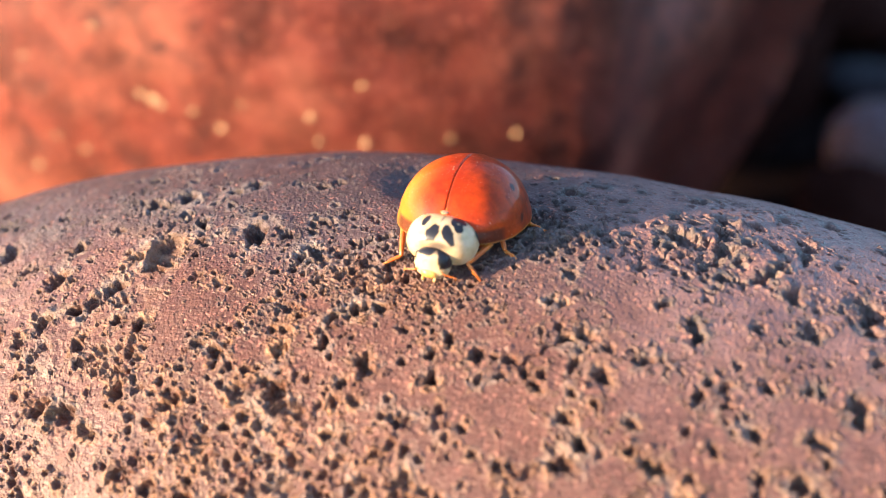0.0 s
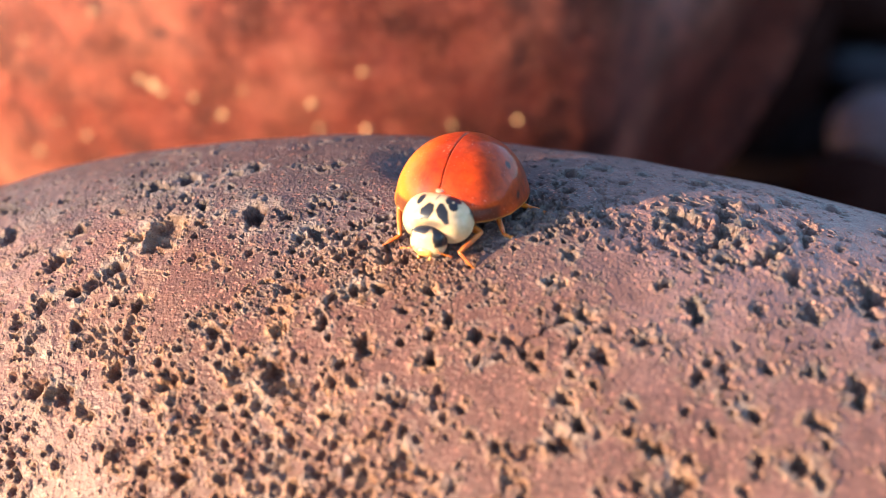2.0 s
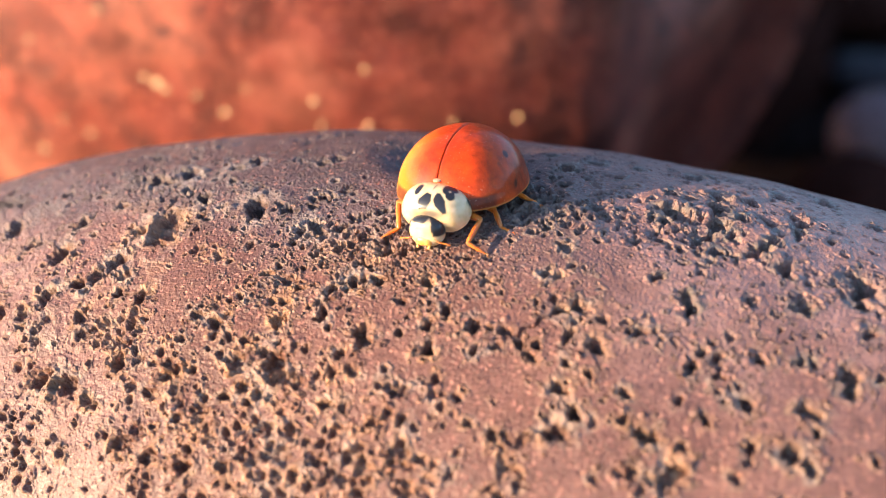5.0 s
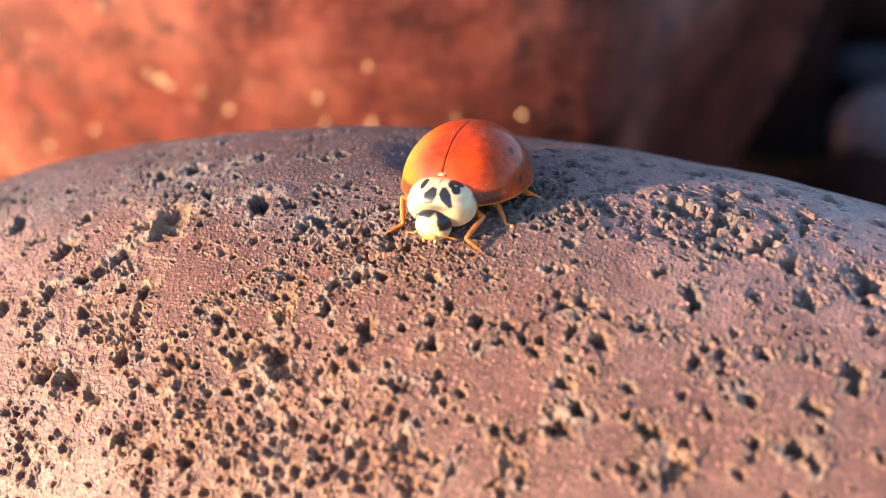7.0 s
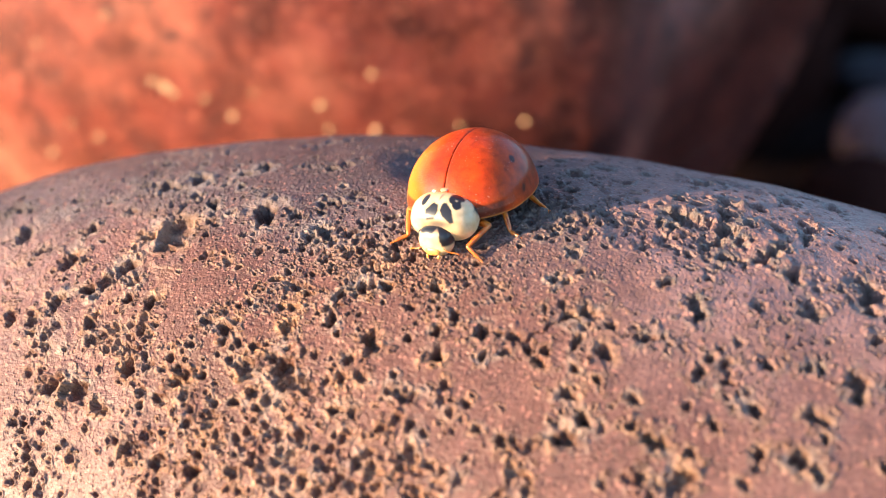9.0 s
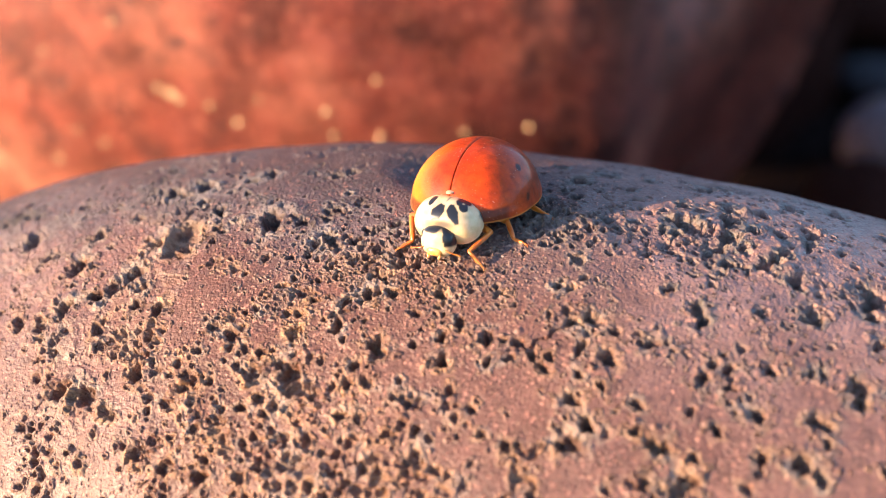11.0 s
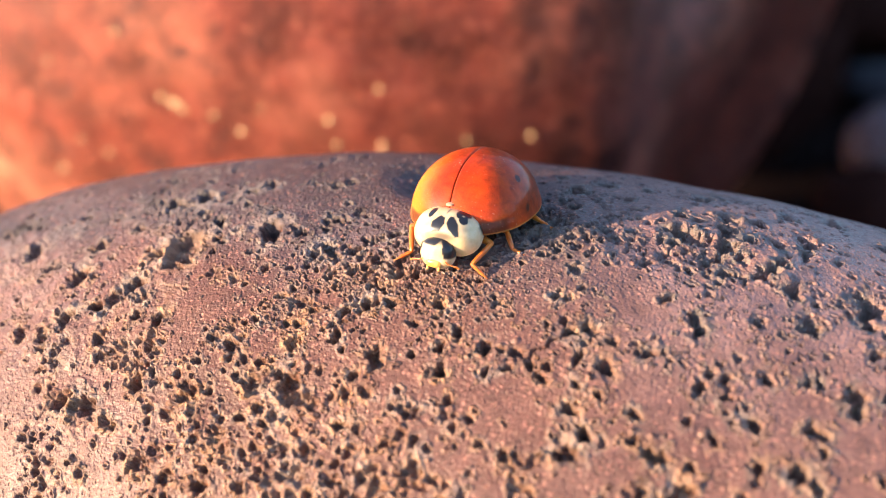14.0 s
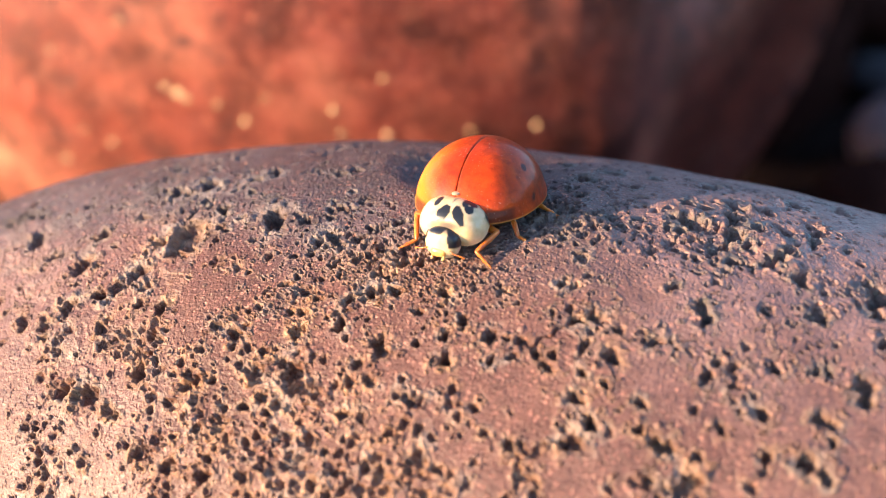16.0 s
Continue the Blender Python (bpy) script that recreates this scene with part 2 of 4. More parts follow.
class Pits:
    """Hollows in a stone whose vertices lie on a grid of us and ws."""

    def __init__(self, p, n, us, ws, seed):
        self.shape = (len(us), len(ws))
        self.p, self.n = p.reshape(*self.shape, 3), n.reshape(*self.shape, 3)
        self.us, self.ws = np.asarray(us), np.asarray(ws)
        self.depth = np.zeros(self.shape)
        self.mask = np.zeros(self.shape)
        self.rim = np.zeros(self.shape)
        self.halo = np.zeros(self.shape)
        self.fine = lattice(p / 0.00042, seed + 1).reshape(self.shape)
        self.finer = lattice(p / 0.00019, seed + 2).reshape(self.shape)
        self.rng = np.random.default_rng(seed)

    def add(self, u, w, r, deep=0.8, ragged=0.3, edge=0.5, crust=1.0, bowl=0.0, lined=0.08):
        i, j = np.searchsorted(self.us, u), np.searchsorted(self.ws, w)
        if not (2 < i < self.shape[0] - 3 and 2 < j < self.shape[1] - 3):
            return
        du = np.linalg.norm(self.p[i + 1, j] - self.p[i, j])
        dw = np.linalg.norm(self.p[i, j + 1] - self.p[i, j])
        a, b = int(2.4 * r / du) + 2, int(2.4 * r / dw) + 2
        s = (slice(max(0, i - a), i + a + 1), slice(max(0, j - b), j + b + 1))
        n = self.n[i, j]
        e1 = (self.p[i + 1, j] - self.p[i, j]) / du
        e2 = np.cross(n, e1)
        d = self.p[s] - self.p[i, j]
        x, y = d @ e1, d @ e2
        g = self.rng
        turn, k = g.uniform(0, math.pi), g.uniform(0.72, 1.0)
        x, y = x * math.cos(turn) + y * math.sin(turn), (y * math.cos(turn) - x * math.sin(turn)) / k
        th = np.arctan2(y, x)
        ph = g.uniform(0, 6.28, 4)
        lobes = 1 + ragged * (0.5 * np.sin(2 * th + ph[0]) + 0.4 * np.sin(3 * th + ph[1]) + 0.25 * np.sin(5 * th + ph[2]) + 0.1 * np.sin(8 * th + ph[3]))
        q = np.hypot(x, y) / (r * lobes)
        q = q * (1 + min(1.0, 3.3 * ragged) * (0.25 * self.fine[s] + 0.17 * self.finer[s]))
        f = 1 - step(edge, 1.0, q)
        self.depth[s] = np.maximum(self.depth[s], r * (f * deep + bowl * (1 - step(0.4, 2.2, q))))
        self.mask[s] = np.maximum(self.mask[s], crust * (1 - step(1.2, 2.3, q)) * (lined + (1 - lined) * step(0.7, 1.05, q)))
        self.halo[s] = np.maximum(self.halo[s], crust * (1 - step(1.0, 2.1, q)))
        self.rim[s] = np.maximum(self.rim[s], (0.06 if crust else 0.0) * r * np.exp(-((q - (2.1 if bowl else 1.2)) / 0.25) ** 2))

    def knob(self, u, w, r, high):
        """A lump of crust that stands proud of the skin."""
        i, j = np.searchsorted(self.us, u), np.searchsorted(self.ws, w)
        if not (2 < i < self.shape[0] - 3 and 2 < j < self.shape[1] - 3):
            return
        du, dw = np.linalg.norm(self.p[i + 1, j] - self.p[i, j]), np.linalg.norm(self.p[i, j + 1] - self.p[i, j])
        a, b = int(1.6 * r / du) + 2, int(1.6 * r / dw) + 2
        s = (slice(max(0, i - a), i + a + 1), slice(max(0, j - b), j + b + 1))
        q = np.linalg.norm(self.p[s] - self.p[i, j], axis=-1) / r * (1 + 0.25 * self.fine[s])
        f = 1 - step(0.1, 1.0, q)
        self.rim[s] = np.maximum(self.rim[s], high * f)
        self.mask[s] = np.maximum(self.mask[s], 0.75 * f)


# ---- setting ----
GROUND_Z = -0.0605


def ground_sheet():
    """Gravel that reaches the horizon, finer near the stones, darkened for the gap's shade."""
    r = np.concatenate([[0.0], np.geomspace(0.02, 400.0, 110)])
    a = np.linspace(0, 2 * math.pi, 96, endpoint=False)
    rr, aa = np.meshgrid(r, a, indexing="ij")
    v = np.stack([rr * np.cos(aa), 0.08 + rr * np.sin(aa), np.zeros_like(rr)], -1).reshape(-1, 3)
    x, y = v[:, 0], v[:, 1]
    # unseen bank added beyond and beside the boulder: paler shingle blocks and bounces light
    far = np.hypot(np.maximum(x, 0), np.maximum(y - 0.2, 0)) * (1 + 0.3 * lattice(v * 2.2, 8)) + 0.05 * lattice(v * 7, 9)
    added_bank = 0.13 * step(0.2, 0.6, far) * (1 - step(3.0, 9.0, rr.ravel())) * (1 + 0.35 * lattice(v * 9, 6))
    v[:, 2] = GROUND_Z + added_bank + 0.003 * lattice(v * 60, 5) * (rr.ravel() < 2) - 0.002
    ob = new("ground", mesh_of("ground", v, grid_faces(len(r), len(a), True), M_GROUND, pit=np.zeros(len(v)), lit_tint=np.clip(step(0.02, 0.14, added_bank) * (0.85 + 0.3 * lattice(v * 14, 11)), 0, 1)))
    tagged(ob, "gravel ground between the stones, with the gap's shade in its colour", "ground", kind="structure")


ground_sheet()

# ---- the pitted cobble under the ladybird ----
# the larger pits, from the stone's sunlit end to its far one: latitude, turn and radius
CREST_SHADED = (
    (-12.8, -15.0, 0.59), (-14.0, -11.0, 0.36), (-12.4, -20.4, 0.40), (-9.6, -11.5, 0.27), (-10.2, -15.4, 0.29), (-7.4, -11.3, 0.24), (-6.1, -9.0, 0.30),
    (-8.0, -9.1, 0.24), (-7.0, -21.4, 0.73), (-7.9, -23.6, 0.28), (-5.1, -18.4, 0.51), (-4.9, -22.1, 0.61), (-5.2, -24.6, 0.38), (-11.0, -31.8, 0.38),
    (-10.9, -27.0, 0.22), (-12.1, -29.6, 0.27), (-13.5, -27.9, 0.45), (-13.7, -25.2, 0.57), (-12.8, -24.2, 0.34), (-13.2, -18.9, 0.23))
CREST_SUNLIT = (
    (-32.6, -14.7, 0.26), (-34.1, -14.1, 0.26), (-33.3, -18.8, 0.32), (-33.4, -26.5, 0.37), (-37.2, -23.8, 0.22), (-35.3, -25.0, 0.25), (-30.5, -25.9, 0.27),
    (-29.4, -26.3, 0.30), (-31.8, -28.4, 0.36), (-23.8, -31.0, 0.29), (-23.2, -34.0, 0.51), (-23.7, -25.1, 0.24), (-22.7, -26.2, 0.23), (-25.1, -21.2, 0.24),
    (-21.1, -32.2, 0.28), (-21.2, -34.7, 0.34), (-33.4, -39.1, 0.24), (-28.8, -32.3, 0.29))
PITS_A = (
    (-31.2, -66.4, 0.25), (-30.9, -60.4, 0.25), (-33.2, -59.5, 0.28), (-34.3, -59.4, 0.42), (-32.5, -59.1, 0.45), (-32.9, -52.9, 0.26), (-37.6, -51.4, 0.35),
    (-39.5, -50.8, 0.27), (-33.6, -50.8, 0.29), (-36.6, -48.4, 0.41), (-32.0, -47.0, 0.29), (-35.0, -46.0, 0.38), (-34.0, -44.7, 0.32), (-32.2, -44.5, 0.29),
    (-33.2, -42.2, 0.41), (-37.4, -41.3, 0.45), (-31.7, -38.5, 0.35), (-30.9, -37.8, 0.35), (-33.0, -36.9, 0.30), (-30.9, -36.1, 0.35), (-42.5, -35.9, 0.44),
    (-37.4, -35.5, 0.34), (-31.5, -34.5, 0.42), (-35.3, -31.8, 0.31), (-34.3, -25.9, 0.37), (-32.6, -24.1, 0.43), (-36.2, -10.5, 0.36),
)
PITS_B = (
    (-24.2, -64.5, 0.32), (-26.2, -64.4, 0.35), (-28.0, -63.9, 0.38), (-27.4, -62.2, 0.24), (-25.4, -60.0, 0.27), (-24.4, -59.3, 0.27), (-26.1, -57.2, 0.24),
    (-26.9, -56.1, 0.30), (-30.0, -55.4, 0.39), (-26.4, -55.2, 0.24), (-30.6, -53.2, 0.28), (-23.6, -52.8, 0.38), (-30.2, -50.9, 0.28), (-23.6, -50.6, 0.24),
    (-25.6, -49.1, 0.33), (-26.7, -48.6, 0.25), (-30.5, -47.1, 0.34), (-23.7, -35.3, 0.31), (-29.7, -34.0, 0.26), (-26.8, -32.0, 0.58), (-25.1, -31.9, 0.32),
    (-30.3, -30.3, 0.30), (-23.2, -29.1, 0.26), (-23.7, -28.9, 0.32), (-29.9, -22.9, 0.31), (-29.1, -20.6, 0.31), (-25.1, -20.3, 0.27), (-24.4, -19.3, 0.27),
)
PITS_C = (
    (-22.2, -63.4, 0.26), (-18.8, -62.4, 0.26), (-21.5, -62.0, 0.26), (-19.9, -60.7, 0.31), (-20.3, -60.5, 0.34), (-21.1, -58.9, 0.23), (-19.7, -58.5, 0.31),
    (-22.3, -56.9, 0.24), (-21.9, -55.9, 0.24), (-18.6, -55.2, 0.26), (-20.3, -53.8, 0.26), (-20.7, -53.4, 0.34), (-21.3, -53.3, 0.42), (-21.8, -52.3, 0.48),
    (-18.9, -51.9, 0.24), (-18.9, -50.0, 0.26), (-22.5, -47.7, 0.27), (-20.5, -45.7, 0.30), (-20.6, -42.9, 0.27), (-23.0, -42.6, 0.30), (-19.8, -41.4, 0.30),
    (-18.6, -40.6, 0.33), (-21.2, -37.0, 0.25), (-18.8, -36.6, 0.33), (-20.8, -36.4, 0.25), (-22.4, -35.6, 0.25), (-20.2, -35.3, 0.33), (-20.1, -30.8, 0.26),
)
PITS_D = (
    (-17.2, -61.2, 0.25), (-16.7, -59.5, 0.25), (-14.6, -57.4, 0.30), (-16.2, -56.0, 0.23), (-17.7, -55.1, 0.23), (-11.0, -54.2, 0.25), (-15.8, -52.5, 0.26),
    (-15.5, -52.4, 0.26), (-16.1, -52.3, 0.23), (-18.0, -51.5, 0.26), (-14.2, -50.5, 0.26), (-18.0, -48.1, 0.32), (-15.1, -47.6, 0.31), (-18.3, -47.3, 0.32),
    (-13.1, -46.5, 0.23), (-10.7, -45.7, 0.26), (-12.2, -45.6, 0.23), (-15.5, -45.1, 0.24), (-11.3, -44.8, 0.23), (-10.6, -44.5, 0.23), (-13.5, -43.9, 0.31),
    (-12.1, -43.8, 0.26), (-14.9, -43.0, 0.26), (-17.1, -42.8, 0.24), (-16.4, -40.0, 0.30), (-11.3, -36.0, 0.24), (-11.6, -11.9, 0.27),
)
PITS_E = (
    (-8.6, -52.6, 0.40), (-5.3, -50.5, 0.32), (-8.1, -50.4, 0.30), (-6.1, -49.7, 0.22), (-9.0, -48.4, 0.30), (-6.4, -47.1, 0.22), (-8.1, -46.3, 0.23),
    (-9.1, -45.7, 0.23), (-8.2, -43.2, 0.36), (-9.4, -42.6, 0.26), (-6.6, -40.5, 0.31), (-10.2, -40.1, 0.31), (-9.3, -39.3, 0.31), (-9.6, -39.0, 0.26),
    (-5.2, -35.1, 0.26), (-5.4, -34.5, 0.23), (-6.6, -33.1, 0.24), (-8.1, -28.4, 0.27), (-5.6, -26.0, 0.24), (-7.3, -23.6, 0.25), (-6.5, -22.2, 0.31),
    (-6.9, -21.6, 0.39), (-5.4, -18.5, 0.28), (-6.6, -17.7, 0.28), (-7.4, -17.3, 0.26), (-5.2, -16.1, 0.26), (-5.5, -15.1, 0.34), (-6.9, -10.8, 0.27),
)
PITS_F = (
    (-5.2, -54.4, 0.24), (-5.2, -53.8, 0.24), (-3.9, -53.8, 0.29), (-3.6, -53.1, 0.38), (-3.3, -52.6, 0.24), (-4.9, -50.5, 0.29), (-3.0, -47.5, 0.22),
    (-1.6, -44.9, 0.32), (-4.2, -43.1, 0.22), (-3.0, -42.9, 0.22), (-4.1, -42.5, 0.25), (-3.9, -40.9, 0.23), (-3.2, -40.9, 0.23), (-1.6, -39.9, 0.28),
    (-4.9, -36.1, 0.36), (-2.6, -33.6, 0.23), (-1.6, -27.3, 0.34), (-4.7, -27.1, 0.30), (-3.0, -26.1, 0.30), (-4.2, -23.5, 0.25), (-2.4, -23.3, 0.27),
    (-5.0, -21.9, 0.30), (-4.0, -20.0, 0.25), (-5.1, -19.7, 0.31), (-2.8, -19.2, 0.33), (-1.8, -16.7, 0.28), (-2.7, -10.5, 0.29), (-2.0, -6.1, 0.27),
)
PITS_G = (
    (1.5, -49.2, 0.21), (-1.0, -48.9, 0.31), (1.3, -48.9, 0.29), (0.7, -48.5, 0.34), (0.4, -48.2, 0.31), (3.7, -46.7, 0.21), (1.3, -45.7, 0.22),
    (1.1, -44.1, 0.22), (0.9, -43.9, 0.27), (0.6, -43.8, 0.27), (2.1, -40.3, 0.34), (2.0, -38.9, 0.35), (0.0, -38.9, 0.22), (0.5, -38.8, 0.22),
    (3.2, -38.2, 0.22), (2.4, -33.4, 0.30), (-0.2, -32.4, 0.23), (-0.4, -31.9, 0.28), (-0.6, -31.2, 0.28), (1.9, -29.6, 0.31), (-1.4, -28.2, 0.24),
    (1.7, -28.0, 0.36), (1.9, -26.4, 0.47), (1.2, -25.2, 0.24), (-1.4, -20.2, 0.25), (-1.4, -18.0, 0.33), (1.8, -13.3, 0.25), (-0.6, -7.9, 0.35),
)


def pitted_cobble():
    axes = np.array([0.0616, 0.02334, 0.0314])
    us = np.concatenate([np.linspace(-89.5, -51, 36)[:-1], np.linspace(-51, 8, 1060), np.linspace(8, 89.5, 60)[1:]])
    ws = np.concatenate([np.linspace(-78, 4, 860), np.linspace(4, 282, 110)[1:-1]])
    p, n = stone_surface(axes, us, ws)
    pits = Pits(p, n, us, ws, 11)
    g = pits.rng
    for u, w, r in itertools.chain(PITS_A, PITS_B, PITS_C, PITS_D, PITS_E, PITS_F, PITS_G):
        high = step(-34, -20, w)
        r *= 1.3 + 0.12 * high + (0.12 if r > 0.4 else 0.0)
        deep = (1.25 if u < -20 and w > -46 else 1.0 if u < -13 and w < -48 else 1.55) - (0.2 if u < -20 else 0.45) * high
        pits.add(u, w, r * MM, deep * g.uniform(0.85, 1.15), 0.34, 0.42, 0.9, (0.2 if u < -20 else 0.42) - 0.16 * high)
        for k in range(3 if r > 0.28 else 2):
            a, d = g.uniform(0, 6.28), r * g.uniform(1.25, 1.9)
            pits.knob(u + 1.0 * d * math.cos(a), w + 2.2 * d * math.sin(a), r * g.uniform(0.45, 0.9) * MM, r * g.uniform(0.16, 0.34) * MM)
        # each pit has smaller ones broken into its edges
        for k in range(int((3 + 14 * r) * (1 - 0.55 * high))):
            a, d = g.uniform(0, 6.28), r * g.uniform(0.75, 2.5)
            size = min(0.22, r * (0.14 + 0.34 * g.uniform() ** 2)) * (1.25 - 0.2 * d / r)
            pits.add(u + 1.0 * d * math.cos(a), w + 2.2 * d * math.sin(a), size * MM, g.uniform(1.0, 1.6) * (0.65 if w < -48 else 1.0), 0.3, 0.4, 0.8, 0.3)
    # the shallow hollow in the crest behind the ladybird
    pits.add(-19.6, -16.8, 0.0043, 0.265, 0.01, 0.0, 0.0)
    # clusters of small pits, with worn skin left between them
    for k in range(26000):
        u, w = g.uniform(-51, 7), g.uniform(-77, 2)
        c = np.array([[u * 0.50, w * 0.25, 0.5], [u * 0.19, w * 0.11, 7.5]])
        field = lattice(c, 3)
        thick = 0.05 + 0.85 * step(0.12, 0.45, field[0] + 0.45 * field[1])
        if -30 < u < -12 and w < -50:
            thick = 0.13 + 0.42 * thick
        elif -22 < u < -12 and w < -36:
            thick *= 0.6
        elif u < -13 and w < -38:
            thick *= 1.1
        elif u > -12 and w < -30:
            thick *= 0.55
        elif w > -24:
            thick *= 0.5
        if u < -29 and w < -54:
            thick *= 0.3
        if g.uniform() > thick:
            continue
        r = min(0.24, (0.095 if w < -50 else 0.05) * math.exp(abs(g.normal(0, 0.6)))) * MM
        pits.add(u, w, r * 1.2, g.uniform(0.85, 1.25) if w < -48 else g.uniform(1.0, 1.7), 0.28, 0.4, 0.6, 0.42)
    # crumbled ground under and before the ladybird
    for k in range(1000):
        u, w = g.normal(-19, 2.9), g.normal(-37.5, 3.6)
        if lattice(np.array([[u * 0.5, w * 0.5, 2.5]]), 4)[0] > -0.25:
            pits.add(u, w, 0.055 * math.exp(abs(g.normal(0, 0.6))) * MM, 2.2, 0.35, 0.4, 0.45, 0.2)
    # grains that stand out of the skin, thickest round the ladybird
    for k in range(4200):
        if k < 1700:
            u, w, r = g.normal(-18.5, 4.0), g.normal(-36.5, 5.0), g.uniform(0.05, 0.115)
        else:
            u, w, r = g.uniform(-46, 4), g.uniform(-54, -20), g.uniform(0.04, 0.075)
        pits.knob(u, w, r * MM, r * g.uniform(0.4, 0.85) * MM)
    # the broken edge where the face meets the crest
    for k in range(60):
        u, w = g.normal(-6.0, 4.0), g.normal(-23, 3.6)
        pits.add(u, w, min(0.24, 0.10 * math.exp(abs(g.normal(0, 0.7)))) * MM, 1.1, 0.4, 0.4, 0.2, 0.3)
    # open pores in the crest
    for k in range(900):
        u, w = g.uniform(-50, 6), -30 + 28 * g.uniform() ** 1.2
        pits.add(u, w, g.uniform(0.05, 0.10) * math.exp(abs(g.normal(0, 0.5))) * MM, g.uniform(0.9, 1.7), 0.3, 0.4, 0.3)
    # a hairline crack across the worn face
    for k in range(40):
        pits.add(-11.7 + 0.045 * k + 0.12 * math.sin(k * 0.5), -44.3 + 0.125 * k, 0.00013, 2.2, 0.0, 0.2, 0.3)
    # a wide broken crater and its shallow neighbour near the crest
    pits.add(-31.6, -35.4, 1.08 * MM, 0.8, 0.18, 0.5, 0.9, 0.06, 0.5)
    for k in range(9):
        a = 0.7 * k
        pits.add(-31.6 + 0.75 * math.cos(a), -35.2 + 1.9 * math.sin(a), g.uniform(0.13, 0.24) * MM, 1.6, 0.35, 0.4, 0.6)
    # crumbled stone under the tail of the ladybird
    for k in range(300):
        u, w = g.normal(-12.6, 1.5), g.normal(-26.5, 2.4)
        if k % 2:
            pits.add(u, w, g.uniform(0.08, 0.22) * MM, g.uniform(1.2, 2.0), 0.4, 0.4, 0.7, 0.2)
        else:
            pits.knob(u, w, g.uniform(0.08, 0.20) * MM, g.uniform(0.06, 0.16) * MM)
    # lumps that catch the sun beside the ladybird
    for u, w, r in ((-8.7, -24.9, 0.34), (-6.2, -21.2, 0.30), (-4.5, -16.1, 0.46), (-10.7, -30.6, 0.26), (-4.3, -19.7, 0.28), (-13.2, -25.7, 0.30), (-12.5, -24.3, 0.28)):
        pits.knob(u, w, r * 1.25 * MM, r * 0.6 * MM)
    # wide, worn pits of the crest
    for u, w, r in itertools.chain(CREST_SHADED, CREST_SUNLIT):
        pits.add(u, w, 0.95 * r * MM, g.uniform(1.1, 1.5), 0.32, 0.5, 0.8, 0.1, 0.8)
        for k in range(4):
            a, d = g.uniform(0, 6.28), r * g.uniform(0.3, 1.1)
            pits.add(u + d * math.cos(a), w + 2.2 * d * math.sin(a), r * g.uniform(0.2, 0.4) * MM, 1.8, 0.35, 0.4, 0.3)
    depth, mask, rim, halo = pits.depth.ravel(), pits.mask.ravel(), pits.rim.ravel(), pits.halo.ravel()
    q = p / MM
    turned = q @ np.array(Euler((0.6, 0.5, 0.7)).to_matrix())
    rough = 0.12 * lattice(q / 4.0, 1) + 0.022 * lattice(turned / 1.1, 2) + 0.006 * lattice(turned / 0.34, 3)
    low = 1 - step(-62, -44, np.repeat(ws[None, :], len(us), 0).ravel())
    inside = (0.16 + 0.16 * low) * np.abs(lattice(turned / 0.42, 4)) + (0.09 + 0.04 * low) * lattice(turned / 0.19, 6)
    edge = np.exp(-((np.repeat(us[:, None], len(ws), 1).ravel() + 8.0) / 9.0) ** 2 - ((np.repeat(ws[None, :], len(us), 0).ravel() + 23) / 8.0) ** 2)
    edge = edge * (1 - 0.85 * step(-23, -17, np.repeat(ws[None, :], len(us), 0).ravel()))
    rough = rough + edge * (0.30 * lattice(turned / 2.1, 31) + 0.13 * lattice(turned / 0.8, 32))
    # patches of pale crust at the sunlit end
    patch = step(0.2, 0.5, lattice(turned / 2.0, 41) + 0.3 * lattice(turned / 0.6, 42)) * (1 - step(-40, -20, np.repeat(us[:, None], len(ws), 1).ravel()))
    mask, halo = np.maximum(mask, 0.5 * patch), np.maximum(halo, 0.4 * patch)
    inside = inside * (1 - 0.6 * step(-38, -26, np.repeat(ws[None, :], len(us), 0).ravel()))
    h = (rough + 0.9 * halo * inside) * MM + rim * (0.75 + 0.9 * lattice(turned / 0.5, 8)) - depth * (1 + 0.3 * lattice(turned / 0.45, 7))
    v = p + n * h[:, None]
    # paler stone to the right; light on crest and sunlit end put into colour
    ww = np.repeat(ws[None, :], len(us), 0).ravel()
    uu = np.repeat(us[:, None], len(ws), 1).ravel()
    wob = 5 * lattice(q / 5.0, 13) + 2 * lattice(q / 1.5, 14)
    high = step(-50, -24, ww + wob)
    lit_tint = (0.35 + 0.65 * high) * step(-18, -1, uu + wob + 0.6 * np.maximum(ww + 30, 0))
    lit_tint = np.clip(lit_tint + 0.45 * step(-38, -20, ww + wob) * (0.6 + 0.4 * step(-20, -5, uu)) + (0.35 + 0.65 * high) * (1 - step(0, 9, uu + 45 + 0.37 * (ww + 30) + 0.6 * wob)), 0, 1)
    # bluish sky cast on the crest put into colour; crust greyer, grain coarser too
    cool_crest = step(-42, -28, ww + wob) * (1 - step(-15, -6, uu + 0.4 * wob))
    rot = Matrix(((0.93464, 0.25908, 0.24356), (-0.32529, 0.89962, 0.29132), (-0.14364, -0.35151, 0.92510)))
    f = grid_faces(len(us), len(ws), True)
    ob = new("pitted_stone", mesh_of("pitted_stone", v, f, M_COBBLE, pit=mask, halo=halo, lit_tint=lit_tint, cool_crest=cool_crest))
    ob.matrix_world = Matrix.Translation((0.013694, -0.000451, -0.029893)) @ rot.to_4x4()
    return tagged(ob, "purple-brown volcanic cobble full of small pits", "stone")


cobble = pitted_cobble()


